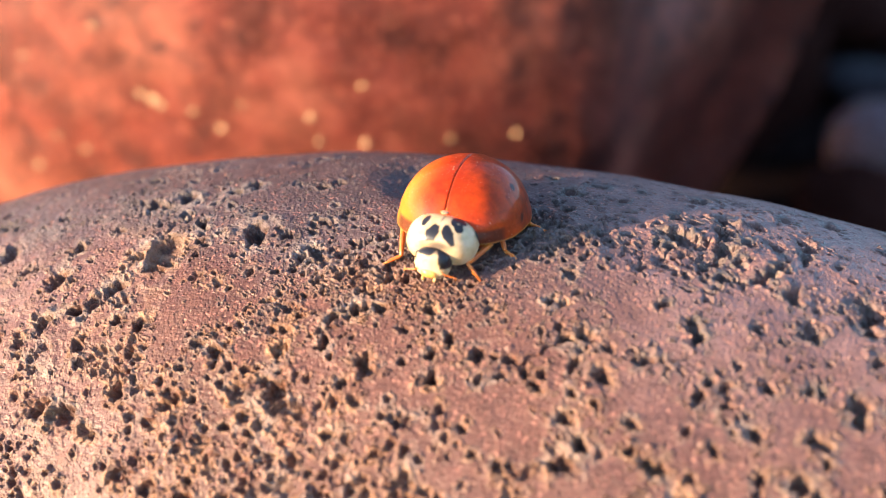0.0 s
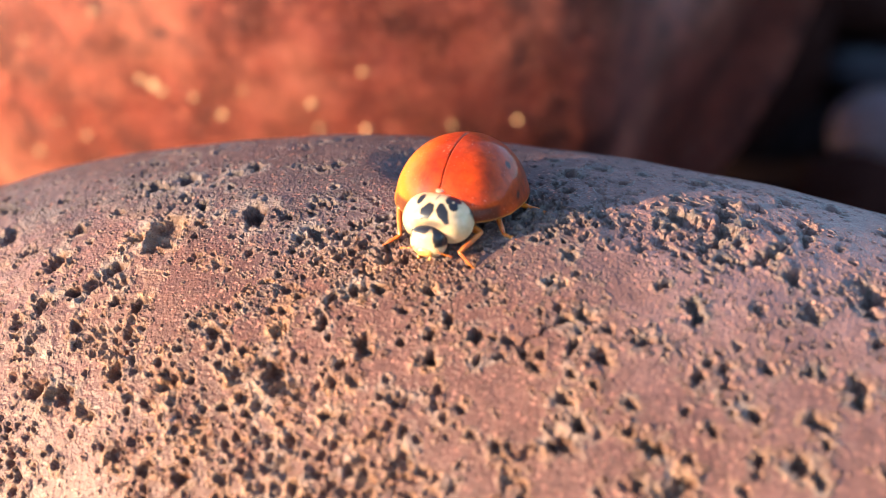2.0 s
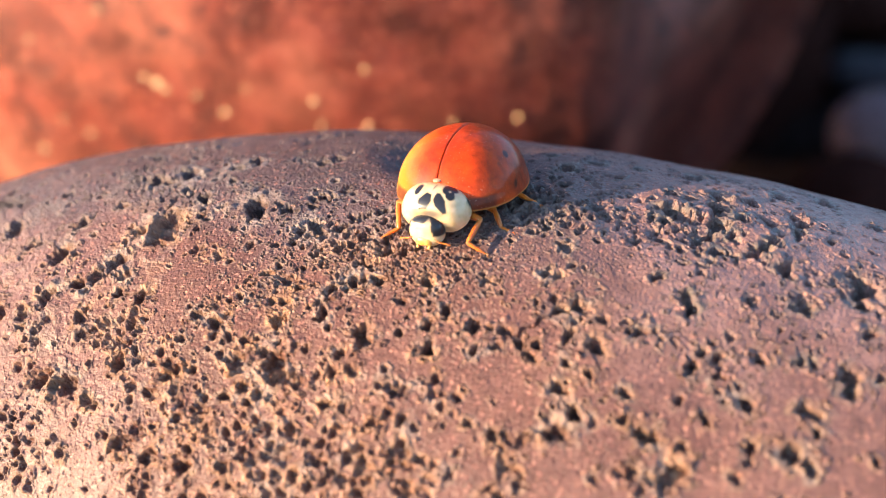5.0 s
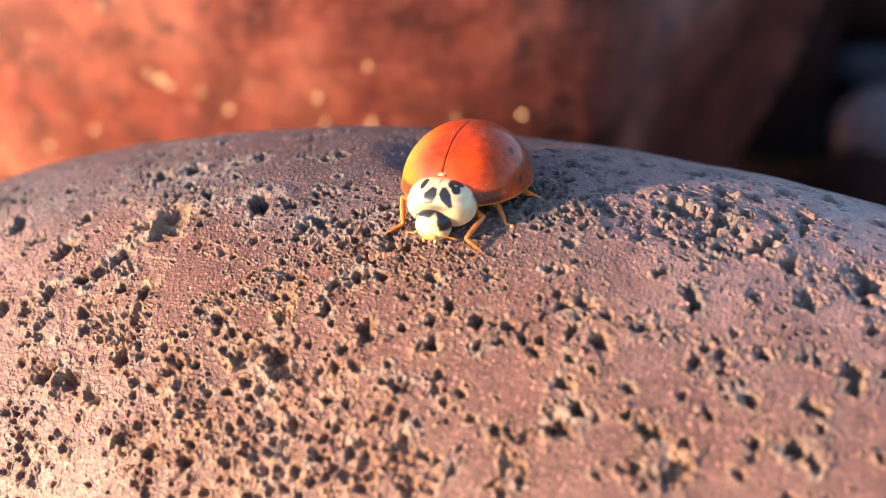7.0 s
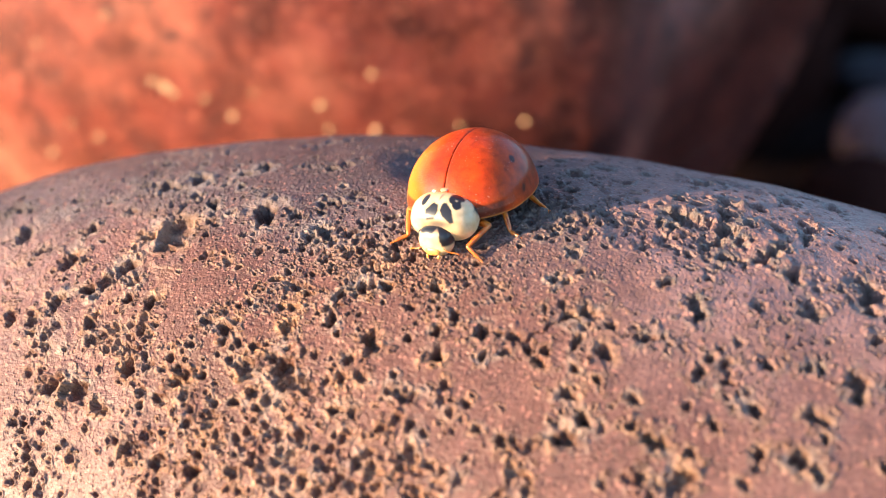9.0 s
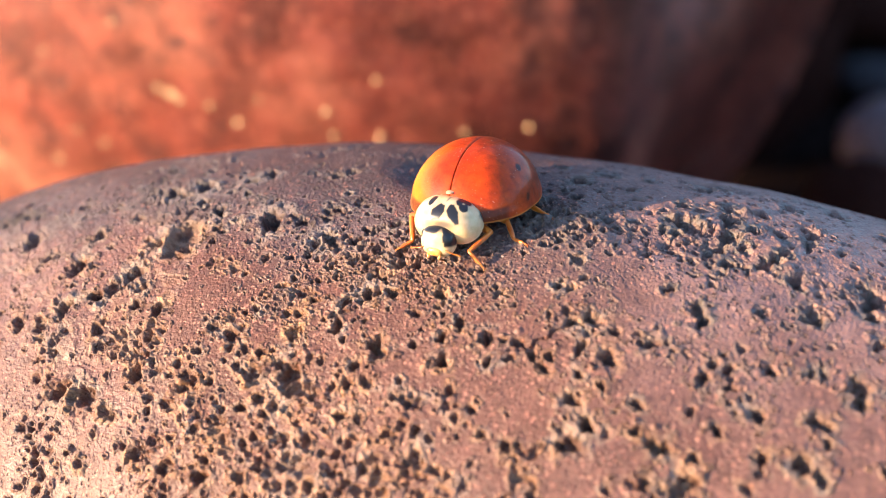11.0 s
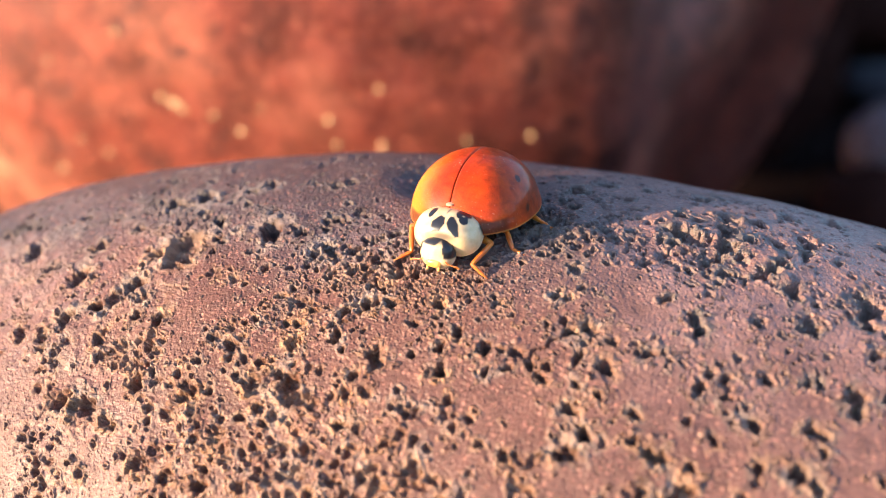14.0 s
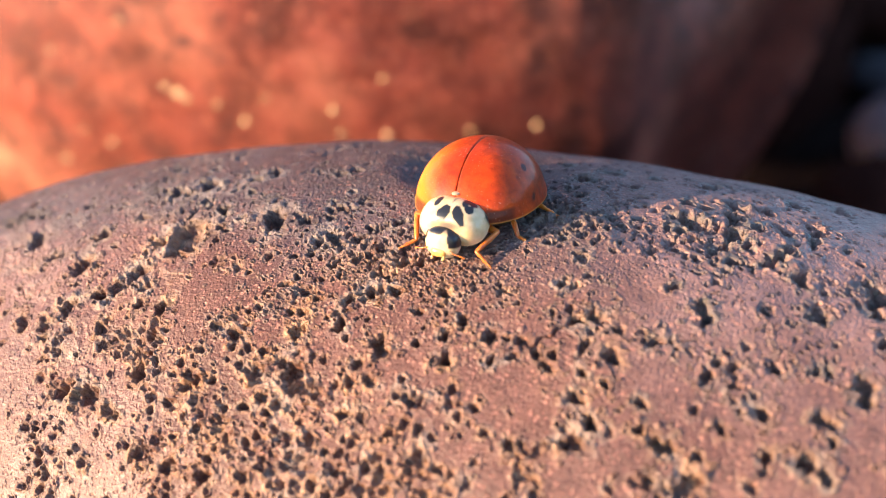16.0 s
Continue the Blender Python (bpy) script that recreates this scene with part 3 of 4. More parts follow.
def boulder_behind():
    axes = np.array([0.0585, 0.046, 0.064])
    us = np.linspace(-89, 89, 300)
    ws = np.linspace(-180, 180, 420, endpoint=False)
    p, n = stone_surface(axes[[2, 0, 1]], us, ws)
    p, n = p[:, [1, 2, 0]], n[:, [1, 2, 0]]
    low = np.clip(-p[:, 2] / axes[2], 0, 1)
    k = np.where(low > 0, (1 - low ** 1.95) ** (1 / 1.95) / np.maximum(np.sqrt(1 - low ** 2), 1e-3), 1.0)
    p[:, :2] *= np.clip(k, 0.3, 1.0)[:, None]
    # narrower towards its top on this side, and flatter in front up to the flank turned away from the sun
    p[:, 0] = np.where(p[:, 0] > 0, p[:, 0] * (1 - 0.025 * step(-0.045, -0.015, p[:, 2])), p[:, 0])
    front = np.clip(-p[:, 1] / axes[1], 0, 1)
    p[:, 1] -= 0.45 * axes[1] * (1 - np.sqrt(1 - (np.clip(p[:, 0], 0, 0.0262) / axes[0]) ** 2)) * front
    past = p[:, 0] - 0.0262
    p[:, 1] += (1.7 - 1.0 * step(-0.03, 0.012, p[:, 2])) * 0.5 * (past + np.sqrt(past ** 2 + 0.0022 ** 2)) * front
    # the same flank is undercut below a slanting edge
    under = -0.0265 + 0.63 * (p[:, 0] - 0.0225) - p[:, 2]
    over = np.minimum(0.5 * (np.sqrt(under ** 2 + 0.006 ** 2) - under), 0.03)
    p[:, 1] += 1.4 * over * step(0.025, 0.034, p[:, 0]) * np.clip(-p[:, 1] / axes[1], 0, 1)
    under = np.minimum(0.5 * (under + np.sqrt(under ** 2 + 0.006 ** 2)), 0.02)
    p[:, 1] += 1.5 * under * step(0.024, 0.034, p[:, 0]) * np.clip(-p[:, 1] / axes[1], 0, 1)
    pits = Pits(p, n, us, ws, 7)
    g = pits.rng
    for j in range(1300):
        pits.add(g.uniform(-50, 40), g.uniform(-170, 170), min(0.0008, 0.00048 * math.exp(abs(g.normal(0, 0.6)))), 0.3, 0.4, 0.1)
    q = p / MM
    h = (0.45 * lattice(q / 18, 1) + 0.11 * lattice(q / 5, 2) + 0.09 * lattice(q / 1.8, 3)) * MM + pits.rim.ravel() - pits.depth.ravel()
    v = p + n * h[:, None]
    # lower left is blended paler: the sun's brightness put into the colour
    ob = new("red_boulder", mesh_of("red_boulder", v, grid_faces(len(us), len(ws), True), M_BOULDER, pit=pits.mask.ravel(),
             lit_tint=np.clip(step(0.010, 0.034, -p[:, 0] - 0.9 * (p[:, 2] + 0.034)) * (0.55 + 0.5 * lattice(q / 6, 15)), 0, 1)))
    ob.matrix_world = pose(-0.0095, 0.102, 0.003)
    tagged(ob, "large smooth orange-red boulder behind the cobble", "stone")
    return ob, v + np.array([-0.0095, 0.102, 0.003])


boulder, boulder_skin = boulder_behind()


def smooth_stone(name, label, at, axes, turn, material, seed):
    us, ws = np.linspace(-89, 89, 60), np.linspace(0, 360, 90, endpoint=False)
    p, n = stone_surface(np.array(axes) * MM, us, ws)
    q = p / MM
    h = (1.6 * lattice(q / 14, seed) + 0.5 * lattice(q / 5, seed + 1) + 0.12 * lattice(q / 1.6, seed + 2)) * MM
    ob = new(name, mesh_of(name, p + n * h[:, None], grid_faces(60, 90, True), material, pit=np.zeros(len(p))))
    ob.matrix_world = pose(*[c * MM for c in at], *turn)
    return tagged(ob, label, "stone", "stones in the dark gap")


smooth_stone("grey_pebble", "blue-grey beach stone in deep shade", (76.5, 162.3, -54.0), (9.5, 8, 8), (0, 8, 20), M_GREY, 21)
smooth_stone("grey_pebble", "flat grey beach stone in deep shade", (89, 212, -58), (10, 9, 3.2), (4, 0, -15), M_GREY_SHADED, 31)
smooth_stone("brown_pebble", "dark brown beach stone in deep shade", (64, 137.5, -55.5), (9, 8, 7), (0, 0, 40), M_BROWN_SHADED, 41)
smooth_stone("brown_pebble", "dark brown rounded stone in deep shade", (96, 250, -53), (14, 12, 9), (0, 5, 10), M_BROWN_SHADED, 51)


# added boulder, mostly out of sight, that keeps the sun off the gap
def shade_boulder():
    us, ws = np.linspace(-89, 89, 80), np.linspace(0, 360, 120, endpoint=False)
    p, n = stone_surface(np.array([0.10, 0.062, 0.085]), us, ws)
    q = p / MM
    h = (4.0 * lattice(q / 40, 61) + 1.5 * lattice(q / 12, 62) + 0.3 * lattice(q / 3, 63)) * MM
    ob = new("shade_boulder", mesh_of("shade_boulder", p + n * h[:, None], grid_faces(80, 120, True), M_BROWN_SHADED, pit=np.zeros(len(p))))
    ob.matrix_world = pose(-0.020, 0.213, -0.035, 0, 0, 4)
    tagged(ob, "added brown boulder, mostly hidden behind the red one, that shades the gap", "stone")


shade_boulder()


def crystals():
    """Small glassy flakes in the red stone that catch the sun."""
    rng = np.random.default_rng(8)
    n = 6
    front = boulder_skin[boulder_skin[:, 1] < 0.09]
    for x, y, z, r in ((-6.5, 58.6, -14.6, 0.42), (-11.3, 58.0, -12.0, 0.34), (7.1, 60.3, -14.2, 0.34), (-6.7, 57.5, -8.9, 0.30), (-25.5, 59.6, -10.7, 0.46),
                       (-21.9, 59.0, -11.7, 0.32), (-19.4, 58.8, -13.3, 0.36), (-10.7, 58.6, -14.5, 0.25), (-35.6, 64.1, -15.6, 0.32), (-38.3, 66.4, -19.5, 0.34),
                       (-26.6, 59.7, -10.2, 0.32), (-24.7, 59.5, -11.3, 0.34), (-17.4, 58.2, -10.9, 0.22), (-32.9, 63.4, -16.8, 0.28), (1.2, 59.1, -14.4, 0.24),
                       (-30.2, 59.8, -4.1, 0.26), (-37.6, 63.3, -7.7, 0.25)):
        r *= 0.85
        v = [(r * (1 + 0.25 * rng.normal()) * math.cos(6.283 * k / n) * s, r * math.sin(6.283 * k / n) * s, h) for s, h in ((1.0, 0.0), (1.15, -0.25), (0.8, -0.6)) for k in range(n)]
        f = [tuple(range(n)), tuple(range(3 * n - 1, 2 * n - 1, -1))]
        f += [(b + (k + 1) % n, b + k, b + n + k, b + n + (k + 1) % n) for b in (0, n) for k in range(n)]
        near = front[np.argmin((front[:, 0] - x * MM) ** 2 + (front[:, 2] - z * MM) ** 2)]
        at = Vector((x * MM, near[1] - 0.0001, z * MM))
        face = (SUN + (Vector((0, -0.0586, 0.0273)) - at).normalized()).normalized()
        ob = part("crystal", mesh_of("crystal", np.array(v) * MM, f, M_CRYSTAL, False), boulder, "glassy crystal flake")
        ob.matrix_world = Matrix.Translation(at) @ face.to_track_quat("Z", "Y").to_matrix().to_4x4()
        ob.matrix_parent_inverse = boulder.matrix_world.inverted()
        ob.matrix_basis = Matrix.Translation(at) @ face.to_track_quat("Z", "Y").to_matrix().to_4x4()


crystals()

# ---- the ladybird ----
U = 1.063 * MM


def tube(points, radii, sides=10):
    """A limb through points with a radius at each, rounded at both ends."""
    pts = [Vector(p) for p in points]
    rad = list(radii)
    first, last = (pts[0] - pts[1]).normalized(), (pts[-1] - pts[-2]).normalized()
    pts = [pts[0] + first * rad[0] * 0.7] + pts + [pts[-1] + last * rad[-1] * 0.7]
    rad = [rad[0] * 0.45] + rad + [rad[-1] * 0.45]
    v, f = [], []
    for i, p in enumerate(pts):
        d = (pts[min(i + 1, len(pts) - 1)] - pts[max(i - 1, 0)]).normalized()
        s = d.orthogonal().normalized() if i == 0 else (s - d * s.dot(d)).normalized()
        o = d.cross(s)
        for k in range(sides):
            a = 2 * math.pi * k / sides
            v.append((p + (s * math.cos(a) + o * math.sin(a)) * rad[i]) * U)
    for i in range(len(pts) - 1):
        for k in range(sides):
            f.append((i * sides + k, i * sides + (k + 1) % sides, (i + 1) * sides + (k + 1) % sides, (i + 1) * sides + k))
    f.append(tuple(range(sides))[::-1])
    f.append(tuple(range(len(v) - sides, len(v))))
    return v, f


def blob(centre, axes, rows=24, cols=32, square=2.0):
    """A rounded body; square above 2 flattens its sides."""
    th, ph = np.meshgrid(np.linspace(0.02, math.pi - 0.02, rows), np.linspace(0, 2 * math.pi, cols, endpoint=False), indexing="ij")
    l = np.stack([np.sin(th) * np.cos(ph), np.sin(th) * np.sin(ph), np.cos(th)], -1).reshape(-1, 3)
    l /= (np.abs(l) ** square).sum(1)[:, None] ** (1 / square)
    return (np.array(centre) + l * axes) * U, grid_faces(rows, cols, True)


def ellipse_mark(x, y, cx, cy, rx, ry, turn, soft=0.18, power=2.0):
    c, s = math.cos(radians(turn)), math.sin(radians(turn))
    dx, dy = x - cx, y - cy
    q = (np.abs((dx * c + dy * s) / rx) ** power + np.abs((dy * c - dx * s) / ry) ** power) ** (1 / power)
    return 1 - step(1 - soft, 1 + soft, q)


def polygon_mark(x, y, corners, soft=0.035):
    """1 inside a convex polygon, 0 outside."""
    area = sum(a[0] * b[1] - b[0] * a[1] for a, b in zip(corners, corners[1:] + corners[:1]))
    inside = np.full(len(x), 9.0)
    for a, b in zip(corners, corners[1:] + corners[:1]):
        ex, ey = b[0] - a[0], b[1] - a[1]
        inside = np.minimum(inside, math.copysign(1, area) * (ex * (y - a[1]) - ey * (x - a[0])) / math.hypot(ex, ey))
    return step(-soft, soft, inside)


def elytron(side, parent):
    """One wing case: a quarter of a domed shell with a thickened, turned-out margin and a bevelled inner edge."""
    rows, cols = 90, 130
    rho, phi = np.meshgrid(np.sin(np.linspace(0.0, math.pi / 2, rows)), np.linspace(0, math.pi, cols), indexing="ij")
    rho, phi = rho.ravel(), phi.ravel()
    # the shoulders are squarer than the tail
    c, s = np.cos(phi), np.sin(phi)
    p = np.where(c > 0, 2.0 + 0.3 * step(0.0, 0.5, c), 2.0)
    k = 1 / (np.abs(c) ** p + np.abs(s) ** p) ** (1 / p)
    x, y = 3.0 * rho * s * k, 0.5 - 3.1 * rho * c * k
    y = np.where(y > 0.5, 0.5 + (y - 0.5) * (1.06 - 0.02 * np.abs(x)), y)
    z = 1.31 + 2.69 * np.sqrt(np.clip(1 - rho ** 2.12, 0, 1)) ** 1.02
    lip = step(0.985, 1.0, rho)
    x, y, z = x * (1 + 0.02 * lip), 0.5 + (y - 0.5) * (1 + 0.02 * lip), z - 0.10 * lip * (rho > 0.99)
    seam = np.exp(-(x / 0.035) ** 2)
    z = z - 0.045 * seam
    x = x + 0.006
    # shallow dents of the shell
    z = z + 0.018 * lattice(np.stack([x, y, z], -1) * 0.9, 8)
    mark = np.zeros(len(x))
    if side > 0:
        mark = 0.95 * ellipse_mark(y, z, 0.28, 3.03, 0.22, 0.15, 20, 0.4)
        mark = np.maximum(mark, 0.9 * ellipse_mark(y, z, -0.1, 1.80, 0.22, 0.14, 60, 0.4))
        mark = np.maximum(mark, 0.5 * ellipse_mark(y, z, -0.52, 2.87, 0.10, 0.08, 0, 0.6))
        # brown mottling over a darker outer side, whose shade is put into the colour
        shade_blot = lattice(np.stack([x, y, z], -1) * 1.3, 3) + 0.5 * lattice(np.stack([x, y, z], -1) * 4, 4)
        mark = np.maximum(mark, step(1.0, 2.7, x) * (0.38 + 0.24 * np.clip(shade_blot, -1, 1)))
    else:
        mark = 0.5 * ellipse_mark(y, z, 0.3, 3.0, 0.18, 0.14, 0, 0.5)
    mark = np.maximum(mark, 0.45 * np.exp(-(((x - 0.006) / 0.025) ** 2)))
    mark = np.maximum(mark, 0.85 * step(0.972, 0.988, rho) * step(0.5, 0.66, c))
    margin = (1 - step(1.22, 1.32, z)) * 0.6
    # yellower towards the left outer edge: the sun's glow put into the colour
    sun_flank = (0.6 * step(0.7, 2.6, x) * (1 - step(-0.9, 1.6, y))) if side < 0 else 0.05 * step(1.2, 2.9, x)
    v = np.stack([x * side, y, z], -1)
    faces = grid_faces(rows, cols)
    me = mesh_of("elytron", v * U, faces if side > 0 else faces[:, ::-1].copy(), M_ELYTRON, mark=mark, margin=margin, sun_flank=np.clip(sun_flank, 0, 1))
    ob = part("elytron", me, parent, "glossy orange-red wing case with faint dark spots")
    thick = ob.modifiers.new("shell", "SOLIDIFY")
    thick.thickness, thick.offset = 0.06 * U, -1.0
    return ob


TILT = Matrix.Rotation(radians(42), 3, "X")
SHIELD_AT = Vector((0, -2.46, 1.22))
NECK = Vector((0, -1.9, 1.3))


def pronotum(parent):
    """The cream shield before the wing cases, with its black marks; its origin is the neck."""
    rows, cols = 110, 150
    rho, phi = np.meshgrid(np.linspace(0.0, 1.06, rows), np.linspace(0, 2 * math.pi, cols, endpoint=False), indexing="ij")
    rho, phi = rho.ravel(), phi.ravel()
    c = np.cos(phi)
    s = np.sin(phi)
    p = 2.35
    k = 1 / (np.abs(c) ** p + np.abs(s) ** p) ** (1 / p)
    r1 = np.minimum(rho, 1.0)
    x, y = 1.66 * r1 * c * k, 1.2 * r1 * s * k
    y = np.where(y < 0, 0.93 * y, y)
    z = 1.22 * np.sqrt(np.clip(1 - r1 ** 2.3, 0, 1)) - 2.6 * np.clip(rho - 1, 0, 1)
    # the front margin is hollowed for the head
    hollow = np.exp(-(x / 0.75) ** 2) * step(0.3, 1.2, -y)
    y = y + 0.20 * hollow
    mark = np.zeros(len(x))
    top = z > 0
    for block in ([(-0.36, -0.56), (-0.46, -0.10), (-0.10, 0.28), (0.12, 0.20), (0.20, -0.12), (0.06, -0.48)],
                  [(0.26, -0.04), (0.36, 0.32), (0.50, 0.33), (0.84, -0.04), (0.96, -0.50), (0.80, -0.58), (0.44, -0.36)]):
        mark = np.maximum(mark, polygon_mark(x, y, block) * top)
    for m in ((-0.62, 0.42, 0.13, 0.30, -12), (0.76, 0.62, 0.20, 0.28, 10), (0.93, 0.33, 0.15, 0.24, 25), (0.98, 0.66, 0.10, 0.16, 60)):
        mark = np.maximum(mark, ellipse_mark(x, y, m[0], m[1], m[2] * 1.25, m[3] * 1.05, m[4], 0.1, 2.5) * top)
    mark = mark * (1 - 0.9 * ellipse_mark(x, y, 0.86, 0.52, 0.05, 0.045, 0, 0.4))
    mark = np.maximum(mark, step(0.93, 0.97, rho) * step(0.1, 0.4, s))
    ragged = lattice(np.stack([x, y, z], -1) * 9, 5) * 0.5
    mark = np.clip((mark + ragged * (mark > 0.05) * (mark < 0.95)), 0, 1)
    stain = 0.8 * ellipse_mark(x, y, 0.12, 0.62, 0.05, 0.2, -5, 0.6) + 0.95 * ellipse_mark(x, y, 0.22, -0.66, 0.50, 0.13, 4, 0.8)
    stain = stain + 0.22 * ellipse_mark(x, y, 0.2, 0.1, 0.75, 0.8, 0, 0.9)
    stain = stain + 0.3 * ellipse_mark(x, y, 1.15, -0.1, 0.16, 0.1, 30, 0.9) + 0.25 * ellipse_mark(x, y, 1.1, 0.35, 0.12, 0.1, 30, 0.9)
    v = np.stack([x, y, z], -1) @ np.array(TILT).T + np.array(SHIELD_AT - NECK)
    ob = part("pronotum", mesh_of("pronotum", v * U, grid_faces(rows, cols, True), M_SHIELD, mark=mark, stain=np.clip(stain * top, 0, 1)),
              parent, "cream shield with black marks", at=NECK * U)
    return ob


def head(parent):
    """Head, eyes, feelers and mouthparts under the front of the shield."""
    off = -NECK
    c = Vector((-0.02, -3.47, 0.64)) + off
    v, f = blob(c, (0.84, 0.56, 0.74), 60, 80, 2.4)
    x, z = v[:, 0] / U - c.x, v[:, 2] / U - c.z
    xs = x - 0.30
    edge = 0.47 + 0.20 * np.exp(-((xs + 0.05) / 0.13) ** 2) - 0.56 * step(0.06, 0.22, xs)
    dark = step(-0.05, 0.05, z - edge)
    dark = np.maximum(dark, ellipse_mark(x, z, -0.74, 0.34, 0.10, 0.2, 0, 0.4))
    stain = 0.5 * ellipse_mark(x, z, 0.0, -0.5, 0.5, 0.16, 0, 0.6) + 0.7 * step(0.50, 0.62, z)
    part("head", mesh_of("head", v, f, M_SHIELD, mark=dark, stain=stain), parent, "cream and black head")
    for s in (-1, 1):
        v, f = blob(c + Vector((0.71 * s, -0.08, 0.22)), (0.12, 0.18, 0.26))
        part("eye", mesh_of("eye", v, f, M_EYE), parent, "shiny black eye")
        a = c + Vector((0.5 * s, -0.42, -0.20))
        v, f = tube([a, a + Vector((0.22 * s, -0.05, -0.10)), a + Vector((0.45 * s, 0.0, -0.16)), a + Vector((0.62 * s, 0.05, -0.20)), a + Vector((0.75 * s, 0.10, -0.26))],
                    [0.03, 0.028, 0.028, 0.035, 0.05])
        part("antenna", mesh_of("antenna", v, f, M_LEG), parent, "short amber antenna with a clubbed tip")
        a = c + Vector((0.22 * s, -0.38, -0.48))
        v, f = tube([a, a + Vector((0.08 * s, -0.10, -0.08)), a + Vector((0.05 * s, -0.14, -0.18))], [0.05, 0.06, 0.07])
        part("palp", mesh_of("palp", v, f, M_MOUTH), parent, "amber palp")
    v, f = blob(c + Vector((0, -0.36, -0.36)), (0.42, 0.26, 0.24), 20, 28, 2.4)
    part("mouthparts", mesh_of("mouthparts", v, f, M_MOUTH), parent, "yellow mouthparts")


class Leg:
    """Thigh at the hip, with shin, foot and claws turning at the knee."""

    def __init__(self, parent, hip, knee, ankle, foot):
        knee, ankle, foot = Vector(knee) + CROUCH * 0.3, Vector(ankle) + CROUCH * 0.75, Vector(foot) + CROUCH
        self.hip, self.knee, self.foot = Vector(hip), knee - Vector(hip), foot - Vector(hip)
        k, a, e = self.knee, ankle - knee, foot - knee
        v, f = tube([Vector((0, 0, 0)), k * 0.5, k], [0.17, 0.20, 0.14])
        self.thigh = part("leg", mesh_of("leg", v, f, M_LEG), parent, "amber jointed leg", at=self.hip * U)
        o = Vector((0, 0, 0))
        v, f = tube([o, a * 0.35, a * 0.8, a], [0.115, 0.13, 0.115, 0.085])
        self.lower = [part("tibia", mesh_of("tibia", v, f, M_LEG), self.thigh, at=k * U)]
        d = e - a
        side = Vector((0, 0, 1)).cross(d).normalized()
        v, f = tube([a, a + d * 0.25, a + d * 0.42, a + d * 0.55, a + d * 0.8, e], [0.07, 0.10, 0.07, 0.105, 0.05, 0.04])
        self.lower.append(part("tarsus", mesh_of("tarsus", v, f, M_LEG), self.thigh, at=k * U))
        for s in (-1, 1):
            d = d.normalized()
            v, f = tube([e, e + d * 0.10 + side * 0.05 * s, e + d * 0.16 + side * 0.10 * s - Vector((0, 0, 0.05))], [0.028, 0.022, 0.012], 6)
            self.lower.append(part("claw", mesh_of("claw", v, f, M_LEG), self.thigh, at=k * U))

    def reach(self, target):
        """Poses of thigh and lower leg that bring the foot to target, a point in the body's space."""
        k, e, t = self.knee, self.foot, Vector(target) - self.hip
        a, b = k.length, (e - k).length
        d = min(max(t.length, abs(a - b) * 1.02), (a + b) * 0.995)
        n0 = k.cross(e).normalized()
        n1 = e.rotation_difference(t) @ n0
        hip = math.acos(max(-1, min(1, (a * a + d * d - b * b) / (2 * a * d))))
        k1 = Matrix.Rotation(-hip, 3, n1) @ t.normalized()
        f0 = Matrix((k.normalized(), n0, k.normalized().cross(n0))).transposed()
        f1 = Matrix((k1, n1, k1.cross(n1))).transposed()
        turn = f1 @ f0.inverted()
        bend = (turn @ (e - k)).rotation_difference(t.normalized() * d - k1 * a).to_matrix()
        local = turn.inverted() @ bend @ turn
        return Matrix.Translation(self.hip * U) @ turn.to_4x4(), Matrix.Translation(k * U) @ local.to_4x4()


BASE = pose(0.001150, 0.004410, 0.000248, 1.68, -3.16, -24.9)
# the legs are bent as far as the low body asks
CROUCH = BASE.to_3x3().inverted() @ Vector((0, -1.20, 0.55))
ladybird = tagged(new("ladybird"), "orange-red ladybird with a cream, black-marked shield standing on the pitted cobble", "ladybird")
ladybird.empty_display_size = 0.003
elytron(-1, ladybird)
elytron(1, ladybird)
v, f = blob((0, -2.25, 2.58), (0.19, 0.22, 0.06))
part("scutellum", mesh_of("scutellum", v, f, M_SHIELD, mark=np.zeros(len(v)), stain=np.full(len(v), 0.25)), ladybird, "small cream scutellum")
v, f = blob((0, 0.5, 1.27), (2.8, 2.95, 0.6), 24, 48)
part("abdomen", mesh_of("abdomen", v, f, M_BELLY), ladybird, "brown underside")
v, f = blob((0, -1.7, 1.0), (1.5, 1.2, 0.6), 20, 32)
part("thorax", mesh_of("thorax", v, f, M_BELLY), ladybird, "brown thorax")


def dust():
    """Grains of dust and dew that cling to the wing cases."""
    rng = np.random.default_rng(17)
    v, f = [], []
    for k in range(190):
        phi, rho = rng.uniform(0, 2 * math.pi), math.sqrt(rng.uniform(0.02, 0.97))
        x, y = 3.0 * rho * math.cos(phi), 0.5 + 3.1 * rho * math.sin(phi)
        if y < -1.9 and abs(x) < 1.3:
            continue
        z = 1.15 + 2.85 * math.sqrt(1 - rho ** 2.12)
        at = np.array([x, y, z]) + 0.02 * np.array([x / 3, (y - 0.5) / 3.1, (z - 1.15) / 2.85])
        size = 0.010 + 0.016 * rng.uniform() ** 3
        b = len(v)
        for d in ((1, 0, 0), (0, 1, 0), (-1, 0, 0), (0, -1, 0), (0, 0, 1), (0, 0, -1)):
            v.append((at + np.array(d) * size * rng.uniform(0.7, 1.3)) * U)
        for a, c in ((0, 1), (1, 2), (2, 3), (3, 0)):
            f += [(b + a, b + c, b + 4), (b + c, b + a, b + 5)]
    ob = part("dust", mesh_of("dust", v, f, M_DUST), ladybird, "pale dust grains on the wing cases")
    tagged(ob, kind="stuff")


